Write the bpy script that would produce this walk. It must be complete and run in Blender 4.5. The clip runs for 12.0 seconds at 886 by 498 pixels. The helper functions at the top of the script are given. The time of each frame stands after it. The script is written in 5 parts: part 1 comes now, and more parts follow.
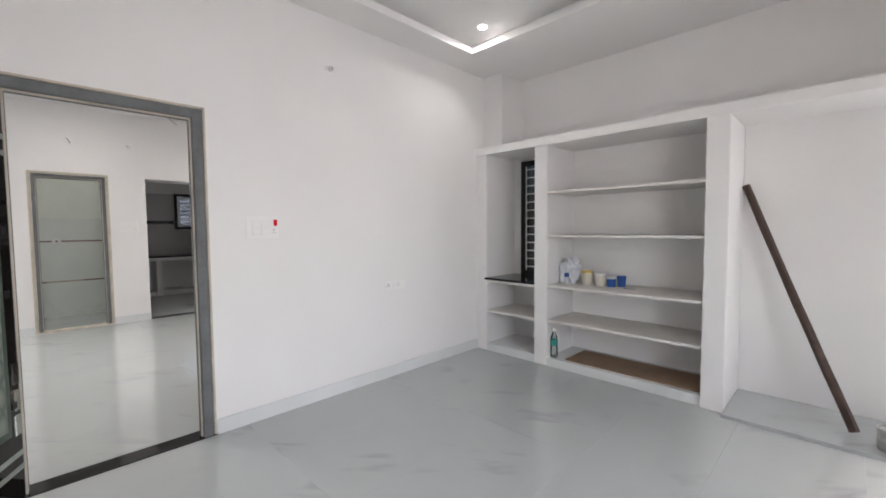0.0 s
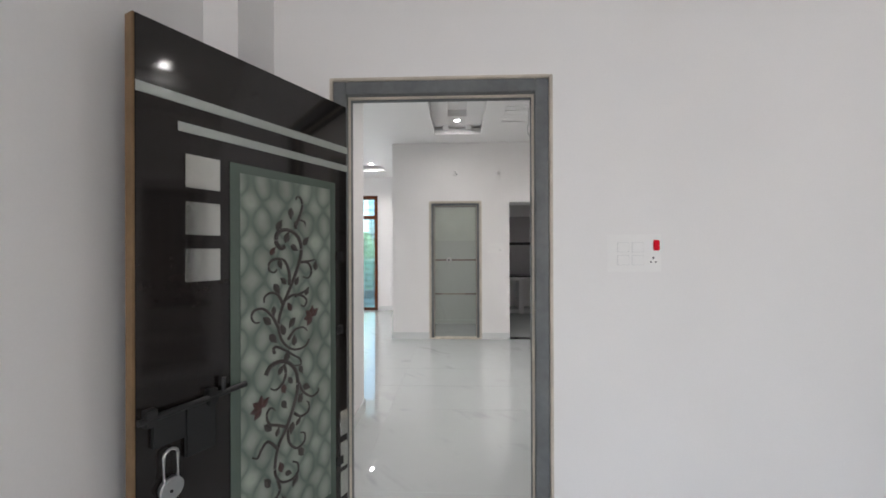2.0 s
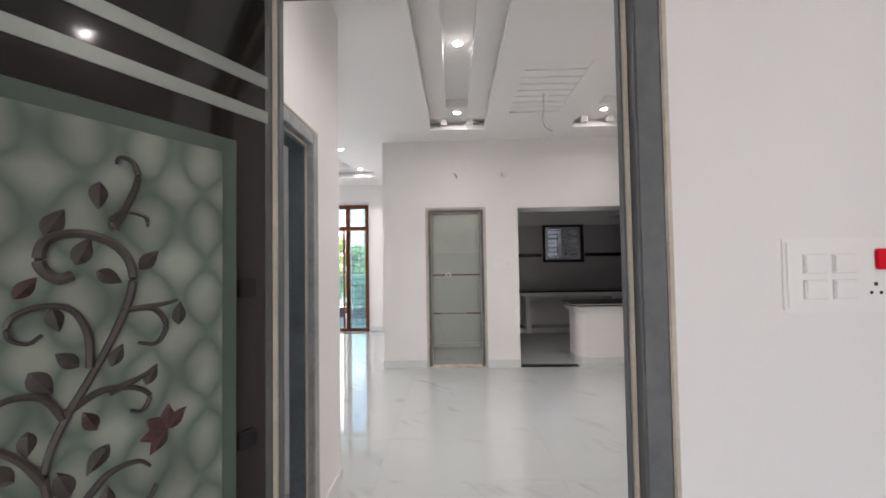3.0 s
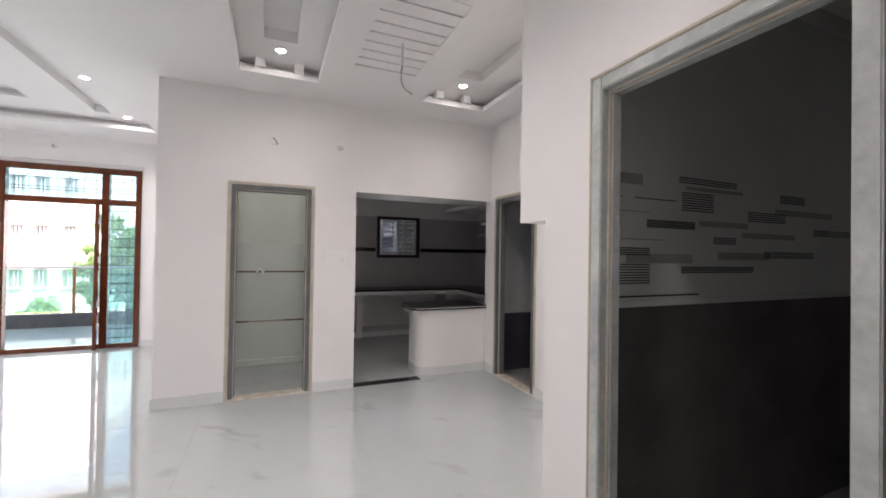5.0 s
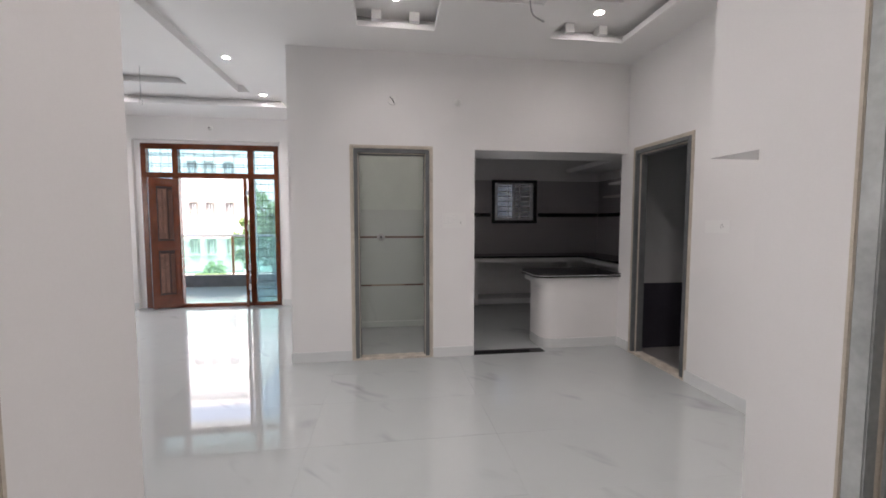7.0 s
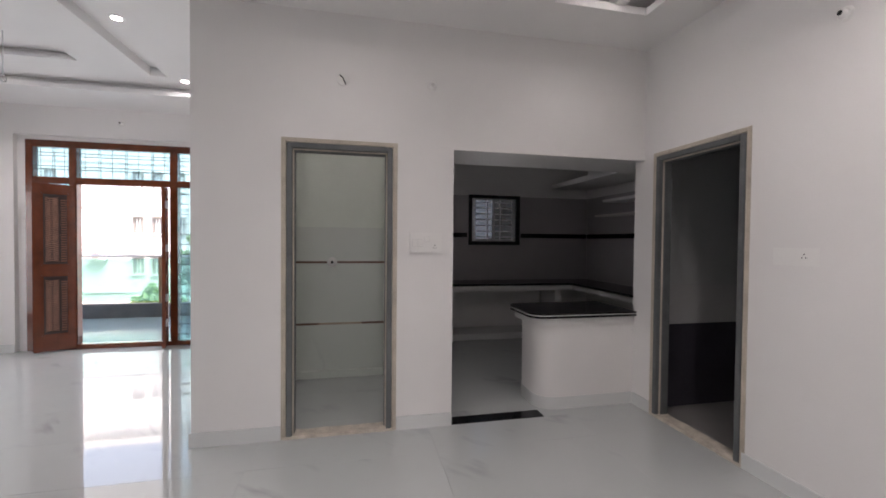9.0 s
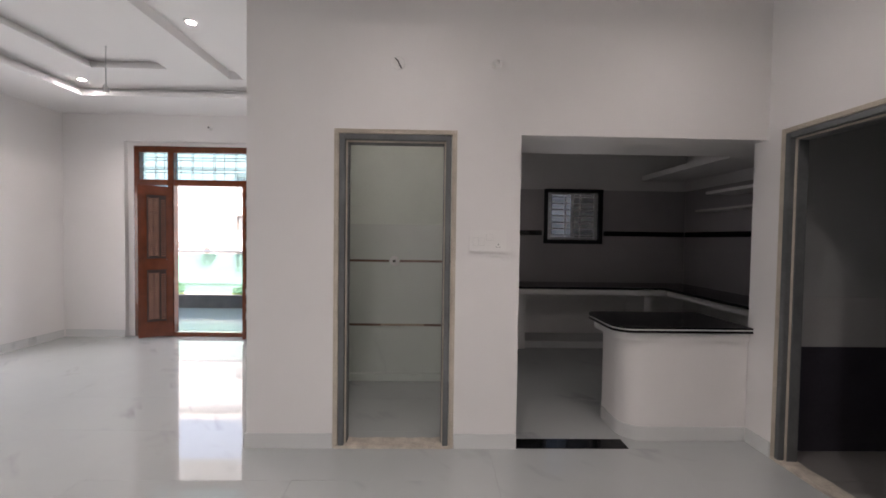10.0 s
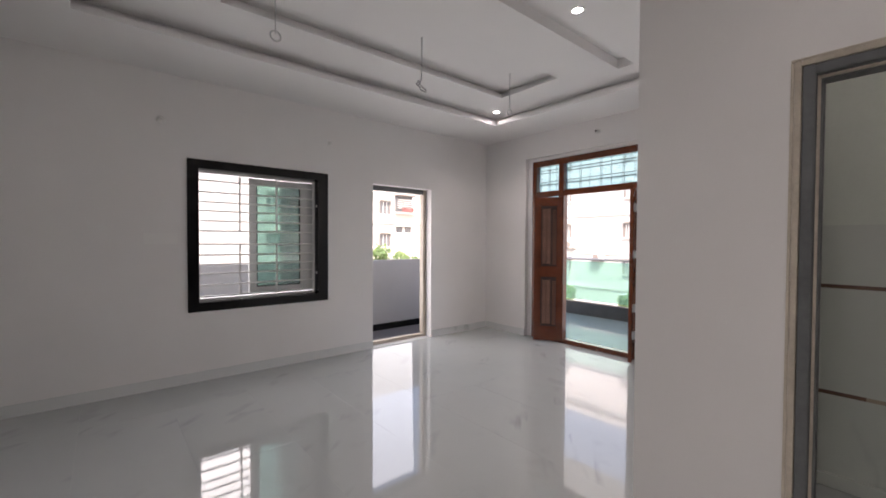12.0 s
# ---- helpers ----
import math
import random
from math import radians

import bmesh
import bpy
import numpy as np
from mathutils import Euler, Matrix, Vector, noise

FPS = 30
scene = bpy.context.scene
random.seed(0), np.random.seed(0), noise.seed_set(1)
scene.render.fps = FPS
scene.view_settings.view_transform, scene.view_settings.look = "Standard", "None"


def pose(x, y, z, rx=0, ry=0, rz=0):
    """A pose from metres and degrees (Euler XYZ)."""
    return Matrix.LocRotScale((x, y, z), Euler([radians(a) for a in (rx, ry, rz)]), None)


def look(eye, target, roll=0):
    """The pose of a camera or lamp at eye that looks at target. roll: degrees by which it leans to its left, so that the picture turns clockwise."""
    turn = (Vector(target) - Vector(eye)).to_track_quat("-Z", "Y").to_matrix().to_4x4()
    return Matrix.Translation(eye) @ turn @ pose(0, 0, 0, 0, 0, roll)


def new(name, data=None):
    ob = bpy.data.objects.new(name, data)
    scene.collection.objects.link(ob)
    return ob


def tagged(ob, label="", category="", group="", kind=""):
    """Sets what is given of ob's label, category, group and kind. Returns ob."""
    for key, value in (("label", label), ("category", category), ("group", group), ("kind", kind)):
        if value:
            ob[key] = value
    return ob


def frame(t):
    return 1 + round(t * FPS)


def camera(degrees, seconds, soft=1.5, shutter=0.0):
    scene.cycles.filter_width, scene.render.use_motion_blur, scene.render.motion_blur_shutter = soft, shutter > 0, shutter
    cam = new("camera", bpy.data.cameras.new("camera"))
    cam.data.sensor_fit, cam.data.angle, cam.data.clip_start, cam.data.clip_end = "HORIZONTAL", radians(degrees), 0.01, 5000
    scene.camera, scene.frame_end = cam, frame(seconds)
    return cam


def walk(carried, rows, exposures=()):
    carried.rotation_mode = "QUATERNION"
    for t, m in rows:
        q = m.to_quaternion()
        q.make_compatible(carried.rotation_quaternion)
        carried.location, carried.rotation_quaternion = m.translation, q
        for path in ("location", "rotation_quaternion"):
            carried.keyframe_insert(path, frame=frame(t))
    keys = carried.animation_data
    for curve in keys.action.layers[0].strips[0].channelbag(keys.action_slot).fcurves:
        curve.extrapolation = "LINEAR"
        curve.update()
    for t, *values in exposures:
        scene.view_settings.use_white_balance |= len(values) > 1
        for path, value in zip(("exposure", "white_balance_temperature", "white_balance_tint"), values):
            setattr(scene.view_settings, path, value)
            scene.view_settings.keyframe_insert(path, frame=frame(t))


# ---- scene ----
cam = camera(95.3, 12.0, soft=1.75)
PATH = [
    (0, (0.482, 0.219, 1.356), (-0.929, 1.633, 1.249), -0.5),
    (0.5, (0.275, 0.349, 1.362), (-1.521, 1.229, 1.324), -1.1),
    (1, (-0.002, 0.486, 1.397), (-1.97, 0.841, 1.389), -0.8),
    (1.5, (-0.312, 0.637, 1.399), (-2.312, 0.673, 1.372), -0.1),
    (2, (-0.7, 0.6, 1.385), (-2.698, 0.523, 1.388), -0.2),
    (2.5, (-1.112, 0.541, 1.365), (-3.11, 0.44, 1.377), -0.6),
    (2.7, (-1.288, 0.531, 1.387), (-3.285, 0.428, 1.426), -0.8),
    (4.3, (-2.41, 0.551, 1.44), (-4.365, 0.971, 1.503), -0.0),
    (4.5, (-2.478, 0.553, 1.454), (-4.407, 1.08, 1.502), 0.2),
    (5, (-2.565, 0.537, 1.461), (-4.404, 1.322, 1.483), 0.9),
    (5.5, (-2.584, 0.542, 1.45), (-4.45, 1.262, 1.431), 1.0),
    (6, (-2.528, 0.565, 1.298), (-4.467, 0.819, 0.878), 1.5),
    (6.5, (-2.581, 0.58, 1.316), (-4.546, 0.72, 0.972), -0.1),
    (7, (-2.909, 0.495, 1.384), (-4.885, 0.77, 1.252), 0.0),
    (7.5, (-3.186, 0.486, 1.422), (-5.138, 0.918, 1.372), -0.2),
    (7.7, (-3.304, 0.501, 1.416), (-5.242, 0.994, 1.398), 0.0),
    (9.3, (-4.064, 0.718, 1.423), (-6.03, 1.079, 1.364), 1.0),
    (9.5, (-4.122, 0.765, 1.431), (-6.102, 1.044, 1.368), 1.0),
    (10, (-4.27, 0.816, 1.426), (-6.269, 0.857, 1.37), 0.8),
    (10.5, (-4.518, 0.719, 1.437), (-6.5, 0.45, 1.405), 0.6),
    (11, (-4.723, 0.603, 1.438), (-6.597, -0.095, 1.392), 0.5),
    (11.5, (-4.945, 0.558, 1.462), (-6.588, -0.581, 1.418), 0.7),
    (12, (-4.957, 0.479, 1.448), (-6.245, -1.05, 1.406), 0.3),
]
EXPOSURES = [
    (0.0, 2.78, 6600, 14),
    (1.0, 2.80, 6600, 14),
    (2.0, 2.60, 6500, 13),
    (2.5, 2.66, 6650, 15),
    (4.5, 2.70, 6700, 18),
    (5.5, 2.64, 6700, 19),
    (6.0, 2.53, 6700, 20),
    (6.5, 2.55, 6650, 19),
    (7.5, 2.11, 6650, 18),
    (9.5, 2.19, 6750, 20),
    (10.5, 2.15, 6950, 21),
    (11.0, 2.16, 6950, 22),
    (12.0, 1.68, 6950, 21),
]
walk(cam, [(t, look(eye, target, roll)) for t, eye, target, roll in PATH], EXPOSURES)

# ---- world, sun and exposure ----
world = bpy.data.worlds.new("sky_world")
world.use_nodes = True
scene.world = world
wn = world.node_tree.nodes
sky = wn.new("ShaderNodeTexSky")
sky.sky_type = "NISHITA"
sky.sun_disc = False
sky.sun_elevation = radians(52)
sky.sun_rotation = radians(43)
sky.dust_density = 4.0
wn["Background"].inputs["Strength"].default_value = 0.13
world.node_tree.links.new(sky.outputs["Color"], wn["Background"].inputs["Color"])

sun_data = bpy.data.lights.new("sun", "SUN")
sun_data.energy, sun_data.angle, sun_data.color = 2.2, radians(12), (1.0, 0.96, 0.9)
sun = new("sun", sun_data)
sun.matrix_world = look((6, 6.5, 14), (0, 0, 0))


def window_light(name, eye, target, w, h, watts, color=(0.93, 0.97, 1.0)):
    """Area lamp for an opening's daylight; some openings are added out of view."""
    data = bpy.data.lights.new(name, "AREA")
    data.shape, data.size, data.size_y, data.energy, data.color = "RECTANGLE", w, h, watts, color
    ob = new(name, data)
    ob.matrix_world = look(eye, target)
    return ob


window_light("daylight_main_door", (-10.25, -2.33, 1.3), (0, -2.33, 1.1), 1.9, 2.4, 4.2)
window_light("daylight_side_door", (-8.2, -4.62, 1.15), (-8.2, 0, 1.0), 0.9, 2.0, 4.7)
window_light("daylight_side_window", (-6.34, -4.62, 1.5), (-6.34, 0, 1.2), 1.3, 1.4, 7)
# Added fill lamp in an unseen corner opening, brightens side wall and floor.
window_light("fill_bedroom_corner", (1.92, 4.12, 1.35), (-0.4, 0, 0.4), 0.7, 1.8, 2.3)
# Added fill lamp in an invented window behind the start view.
bed_light = window_light("fill_bedroom_back", (2.2, 0.7, 1.45), (-2.43, 2.2, 0.2), 1.5, 1.2, 3.9)
bed_light.data.spread = radians(115)
window_light("daylight_kitchen_window", (-10.2, 2.78, 1.76), (-7.0, 2.6, 0.9), 0.7, 0.62, 1.2)
# Added fill lamp; the spare room's window is assumed, out of view.
window_light("fill_spare_room", (-3.3, -4.6, 1.5), (-3.3, 0, 1.2), 1.0, 1.2, 2.0)

LAMP_BED, LAMP_DIN, LAMP_LIV = 1.3, 13, 13.5

# ---- materials ----
def principled(name):
    m = bpy.data.materials.new(name)
    m.use_nodes = True
    return m, m.node_tree.nodes, m.node_tree.links, m.node_tree.nodes["Principled BSDF"]


def mat(name, color, rough=0.5, metal=0.0, var=0.08, scale=4.0, bump=0.02, fine=60.0, emit=0.0, spec=0.5, coat=0.0):
    """A surface with variation at two scales: broad stains and fine grain."""
    m, n, l, b = principled(name)
    b.inputs["Roughness"].default_value = rough
    b.inputs["Metallic"].default_value = metal
    b.inputs["Specular IOR Level"].default_value = spec
    b.inputs["Coat Weight"].default_value = coat
    co = n.new("ShaderNodeTexCoord")
    big, small = n.new("ShaderNodeTexNoise"), n.new("ShaderNodeTexNoise")
    big.inputs["Scale"].default_value, big.inputs["Detail"].default_value = scale, 5
    small.inputs["Scale"].default_value, small.inputs["Detail"].default_value = fine, 3
    l.new(co.outputs["Object"], big.inputs["Vector"])
    l.new(co.outputs["Object"], small.inputs["Vector"])
    add = n.new("ShaderNodeMath")
    add.operation = "MULTIPLY_ADD"
    l.new(small.outputs["Fac"], add.inputs[0])
    add.inputs[1].default_value = 0.4
    l.new(big.outputs["Fac"], add.inputs[2])
    ramp = n.new("ShaderNodeMapRange")
    ramp.inputs["From Min"].default_value, ramp.inputs["From Max"].default_value = 0.4, 1.0
    ramp.inputs["To Min"].default_value, ramp.inputs["To Max"].default_value = 1 - var, 1 + var
    l.new(add.outputs[0], ramp.inputs["Value"])
    mul = n.new("ShaderNodeMix")
    mul.data_type, mul.blend_type = "RGBA", "MULTIPLY"
    mul.inputs["Factor"].default_value = 1.0
    mul.inputs["A"].default_value = (*color, 1)
    l.new(ramp.outputs["Result"], mul.inputs["B"])
    l.new(mul.outputs["Result"], b.inputs["Base Color"])
    if bump:
        bp = n.new("ShaderNodeBump")
        bp.inputs["Strength"].default_value, bp.inputs["Distance"].default_value = bump, 0.01
        l.new(add.outputs[0], bp.inputs["Height"])
        l.new(bp.outputs["Normal"], b.inputs["Normal"])
    if emit:
        b.inputs["Emission Color"].default_value = (*color, 1)
        b.inputs["Emission Strength"].default_value = emit
    return m


def marble(name, base, vein, rough=0.05, amount=0.65, scale=1.1, ior=1.6):
    """Polished tile with thin grey veins that differ from tile to tile."""
    m, n, l, b = principled(name)
    b.inputs["Roughness"].default_value = rough
    b.inputs["IOR"].default_value = ior
    co, info = n.new("ShaderNodeTexCoord"), n.new("ShaderNodeObjectInfo")
    geo = n.new("ShaderNodeNewGeometry")
    off = n.new("ShaderNodeVectorMath")
    off.operation = "MULTIPLY_ADD"
    comb = n.new("ShaderNodeCombineXYZ")
    for i in range(3):
        l.new(info.outputs["Random"], comb.inputs[i])
    l.new(comb.outputs[0], off.inputs[0])
    off.inputs[1].default_value = (37.0, 91.0, 53.0)
    l.new(geo.outputs["Position"], off.inputs[2])
    rot = n.new("ShaderNodeMapping")
    rot.vector_type = "TEXTURE"
    rot.inputs["Rotation"].default_value = (0.0, 0.0, 0.72)
    rot.inputs["Scale"].default_value = (1.5 / scale, 0.32 / scale, 1 / scale)
    l.new(off.outputs[0], rot.inputs["Vector"])
    wob = n.new("ShaderNodeTexNoise")
    wob.inputs["Scale"].default_value, wob.inputs["Detail"].default_value = 1.0, 3.5
    wob.inputs["Distortion"].default_value = 0.2
    l.new(rot.outputs[0], wob.inputs["Vector"])
    ridge = n.new("ShaderNodeMath")
    ridge.operation = "SUBTRACT"
    l.new(wob.outputs["Fac"], ridge.inputs[0])
    ridge.inputs[1].default_value = 0.5
    ab = n.new("ShaderNodeMath")
    ab.operation = "ABSOLUTE"
    l.new(ridge.outputs[0], ab.inputs[0])
    line = n.new("ShaderNodeMapRange")
    line.inputs["From Min"].default_value, line.inputs["From Max"].default_value = 0.0, 0.05
    line.inputs["To Min"].default_value, line.inputs["To Max"].default_value = 1.0, 0.0
    l.new(ab.outputs[0], line.inputs["Value"])
    mask = n.new("ShaderNodeTexNoise")
    mask.inputs["Scale"].default_value, mask.inputs["Detail"].default_value = 2.3, 2
    l.new(off.outputs[0], mask.inputs["Vector"])
    mr = n.new("ShaderNodeMapRange")
    mr.inputs["From Min"].default_value, mr.inputs["From Max"].default_value = 0.56, 0.76
    mr.inputs["To Max"].default_value = amount
    l.new(mask.outputs["Fac"], mr.inputs["Value"])
    mm = n.new("ShaderNodeMath")
    mm.operation = "MULTIPLY"
    l.new(line.outputs["Result"], mm.inputs[0])
    l.new(mr.outputs["Result"], mm.inputs[1])
    cloud = n.new("ShaderNodeTexNoise")
    cloud.inputs["Scale"].default_value, cloud.inputs["Detail"].default_value = 3.0, 6
    l.new(off.outputs[0], cloud.inputs["Vector"])
    cr = n.new("ShaderNodeMix")
    cr.data_type = "RGBA"
    cr.inputs["A"].default_value = (*[c * 0.93 for c in base], 1)
    cr.inputs["B"].default_value = (*base, 1)
    l.new(cloud.outputs["Fac"], cr.inputs["Factor"])
    fin = n.new("ShaderNodeMix")
    fin.data_type = "RGBA"
    l.new(mm.outputs[0], fin.inputs["Factor"])
    l.new(cr.outputs["Result"], fin.inputs["A"])
    fin.inputs["B"].default_value = (*vein, 1)
    l.new(fin.outputs["Result"], b.inputs["Base Color"])
    return m


def glass(name, color=(1, 1, 1), rough=0.0, alpha=0.0):
    """Thin pane, see-through with a mirror sheen; alpha: how milky it is."""
    m, n, l, b = principled(name)
    n.remove(b)
    tr, gl, mix, fr = n.new("ShaderNodeBsdfTransparent"), n.new("ShaderNodeBsdfGlossy"), n.new("ShaderNodeMixShader"), n.new("ShaderNodeFresnel")
    tr.inputs["Color"].default_value = (*color, 1)
    gl.inputs["Roughness"].default_value = rough
    fr.inputs["IOR"].default_value = 1.45
    l.new(fr.outputs[0], mix.inputs[0])
    l.new(tr.outputs[0], mix.inputs[1])
    l.new(gl.outputs[0], mix.inputs[2])
    out = mix.outputs[0]
    if alpha:
        milk, both, half = n.new("ShaderNodeBsdfDiffuse"), n.new("ShaderNodeMixShader"), n.new("ShaderNodeMixShader")
        thru = n.new("ShaderNodeBsdfTranslucent")
        for q in (milk, thru):
            q.inputs["Color"].default_value = (*color, 1)
        half.inputs[0].default_value, both.inputs[0].default_value = 0.5, alpha
        l.new(milk.outputs[0], half.inputs[1])
        l.new(thru.outputs[0], half.inputs[2])
        l.new(out, both.inputs[1])
        l.new(half.outputs[0], both.inputs[2])
        out = both.outputs[0]
    l.new(out, n["Material Output"].inputs["Surface"])
    return m


M_WALL = mat("white_wall_paint", (0.80, 0.785, 0.775), 0.55, var=0.03, scale=1.6, bump=0.05, fine=130)
M_CEIL = mat("white_ceiling_paint", (0.82, 0.81, 0.80), 0.6, var=0.02, scale=1.2, bump=0.03, fine=120)
M_FLOOR = marble("polished_marble_tile", (0.46, 0.485, 0.48), (0.21, 0.225, 0.225), 0.035, amount=0.5, scale=1.0, ior=1.75)
M_SKIRT = marble("marble_skirting", (0.72, 0.735, 0.73), (0.34, 0.36, 0.36), 0.12)
M_GROUT = mat("pale_grout", (0.49, 0.515, 0.505), 0.6, var=0.05)
M_FRAME = mat("grey_primer", (0.125, 0.132, 0.135), 0.55, var=0.28, scale=5, bump=0.12, fine=45)
M_RAW = mat("raw_wood_edge", (0.54, 0.48, 0.40), 0.7, var=0.22, scale=7, bump=0.15, fine=80)
M_DARKWOOD = mat("dark_laminate", (0.015, 0.012, 0.011), 0.07, var=0.25, scale=2, bump=0.0, fine=50)
M_TEAK = mat("varnished_teak", (0.125, 0.030, 0.011), 0.2, var=0.35, scale=6, bump=0.05, fine=70, coat=0.3)
M_BLACK = mat("black_granite", (0.006, 0.006, 0.007), 0.09, var=0.3, scale=30, bump=0.0, fine=240, spec=0.3)
M_WHITE = mat("white_plastic", (0.82, 0.81, 0.795), 0.3, var=0.03, bump=0.0)
M_STEEL = mat("brushed_steel", (0.6, 0.6, 0.6), 0.28, metal=1.0, var=0.08, bump=0.02)

# ---- builders ----
WORLD = {}


class Solid:
    """Collects boxes and other simple solids into one mesh."""

    def __init__(self):
        self.v, self.f = [], []

    def box(self, x0, x1, y0, y1, z0, z1, bevel=0.0):
        x0, x1, y0, y1, z0, z1 = min(x0, x1), max(x0, x1), min(y0, y1), max(y0, y1), min(z0, z1), max(z0, z1)
        if bevel > 0:
            bm = bmesh.new()
            bmesh.ops.create_cube(bm, size=1)
            for p in bm.verts:
                p.co = Vector((x0 + (p.co.x + 0.5) * (x1 - x0), y0 + (p.co.y + 0.5) * (y1 - y0), z0 + (p.co.z + 0.5) * (z1 - z0)))
            bmesh.ops.bevel(bm, geom=bm.edges[:], offset=min(bevel, 0.45 * min(x1 - x0, y1 - y0, z1 - z0)), segments=2, affect="EDGES")
            return self.take(bm)
        k = len(self.v)
        self.v += [(x, y, z) for z in (z0, z1) for x, y in ((x0, y0), (x1, y0), (x1, y1), (x0, y1))]
        self.f += [[k + i for i in q] for q in ((3, 2, 1, 0), (4, 5, 6, 7), (0, 1, 5, 4), (1, 2, 6, 5), (2, 3, 7, 6), (3, 0, 4, 7))]
        return self

    def take(self, bm):
        k = len(self.v)
        bm.verts.index_update()
        self.v += [tuple(p.co) for p in bm.verts]
        self.f += [[k + p.index for p in q.verts] for q in bm.faces]
        bm.free()
        return self

    def rod(self, a, b, r, seg=10, r2=None):
        a, b = Vector(a), Vector(b)
        bm = bmesh.new()
        bmesh.ops.create_cone(bm, cap_ends=True, segments=seg, radius1=r, radius2=r if r2 is None else r2, depth=(b - a).length)
        bm.transform(Matrix.Translation((a + b) / 2) @ (b - a).to_track_quat("Z", "Y").to_matrix().to_4x4())
        return self.take(bm)

    def lathe(self, profile, at=(0, 0, 0), seg=20):
        """Turns (radius, height) pairs round the z axis."""
        k, n = len(self.v), len(profile)
        for r, h in profile:
            self.v += [(at[0] + r * math.cos(2 * math.pi * i / seg), at[1] + r * math.sin(2 * math.pi * i / seg), at[2] + h) for i in range(seg)]
        for j in range(n - 1):
            self.f += [[k + j * seg + i, k + j * seg + (i + 1) % seg, k + (j + 1) * seg + (i + 1) % seg, k + (j + 1) * seg + i] for i in range(seg)]
        self.f.append([k + i for i in reversed(range(seg))])
        self.f.append([k + (n - 1) * seg + i for i in range(seg)])
        return self

    def tube(self, pts, r, seg=6, taper=1.0):
        """A round bar that follows pts."""
        pts = [Vector(p) for p in pts]
        k, n = len(self.v), len(pts)
        for i, p in enumerate(pts):
            d = (pts[min(i + 1, n - 1)] - pts[max(i - 1, 0)]).normalized()
            q = d.to_track_quat("Z", "Y")
            rr = r * (1 + (taper - 1) * i / max(1, n - 1))
            self.v += [tuple(p + q @ Vector((rr * math.cos(2 * math.pi * j / seg), rr * math.sin(2 * math.pi * j / seg), 0))) for j in range(seg)]
        for i in range(n - 1):
            self.f += [[k + i * seg + j, k + i * seg + (j + 1) % seg, k + (i + 1) * seg + (j + 1) % seg, k + (i + 1) * seg + j] for j in range(seg)]
        self.f.append([k + j for j in reversed(range(seg))])
        self.f.append([k + (n - 1) * seg + j for j in range(seg)])
        return self

    def sheet(self, axis, c0, c1, u0, u1, w0, w1, holes=()):
        """A slab across axis from c0 to c1 that spans u and w (the two other axes in order), with rectangular holes (u0, u1, w0, w1) right through it."""
        us = sorted({u0, u1, *[min(max(h[i], u0), u1) for h in holes for i in (0, 1)]})
        ws = sorted({w0, w1, *[min(max(h[i], w0), w1) for h in holes for i in (2, 3)]})
        nu, nw = len(us) - 1, len(ws) - 1

        def full(i, j):
            if not (0 <= i < nu and 0 <= j < nw):
                return False
            u, w = (us[i] + us[i + 1]) / 2, (ws[j] + ws[j + 1]) / 2
            return not any(h[0] < u < h[1] and h[2] < w < h[3] for h in holes)

        def pt(c, u, w):
            return {"x": (c, u, w), "y": (u, c, w), "z": (u, w, c)}[axis]

        def quad(*ps):
            k = len(self.v)
            self.v += ps
            self.f.append([k, k + 1, k + 2, k + 3])

        for i in range(nu):
            for j in range(nw):
                if full(i, j):
                    a, b, c, d = us[i], us[i + 1], ws[j], ws[j + 1]
                    for s_ in (c0, c1):
                        quad(pt(s_, a, c), pt(s_, b, c), pt(s_, b, d), pt(s_, a, d))
                    for di, dj, e in ((-1, 0, ((a, c), (a, d))), (1, 0, ((b, c), (b, d))), (0, -1, ((a, c), (b, c))), (0, 1, ((a, d), (b, d)))):
                        if not full(i + di, j + dj):
                            quad(pt(c0, *e[0]), pt(c0, *e[1]), pt(c1, *e[1]), pt(c1, *e[0]))
        return self

    def mesh(self, name, material, smooth=False):
        me = bpy.data.meshes.new(name)
        me.from_pydata(self.v, [], self.f)
        bm = bmesh.new()
        bm.from_mesh(me)
        bmesh.ops.remove_doubles(bm, verts=bm.verts, dist=0.00005)
        bmesh.ops.recalc_face_normals(bm, faces=bm.faces)
        bm.to_mesh(me)
        bm.free()
        if smooth:
            me.shade_smooth()
            me.set_sharp_from_angle(angle=radians(35))
        me.materials.append(material)
        return me


def setting(name, solid, material, label, category, smooth=False):
    """A piece of the setting, in world coordinates."""
    ob = new(name, solid.mesh(name, material, smooth))
    WORLD[ob] = Matrix()
    return tagged(ob, label, category, kind="structure")


def thing(name, m, label, category, group="", kind=""):
    """An Empty at the base of a thing that parents its parts."""
    ob = new(name)
    ob.empty_display_size = 0.1
    ob.matrix_basis = m
    WORLD[ob] = m
    return tagged(ob, label, category, group, kind)


def part(name, solid, material, parent, label="", smooth=False, local=False):
    """Links a solid as one mesh under a thing or part; local: its coordinates are the parent's."""
    if not local:
        inv = WORLD[parent].inverted()
        solid.v = [tuple(inv @ Vector(p)) for p in solid.v]
    ob = new(name, solid.mesh(name, material, smooth))
    ob.parent = parent
    WORLD[ob] = WORLD[parent]
    return tagged(ob, label)


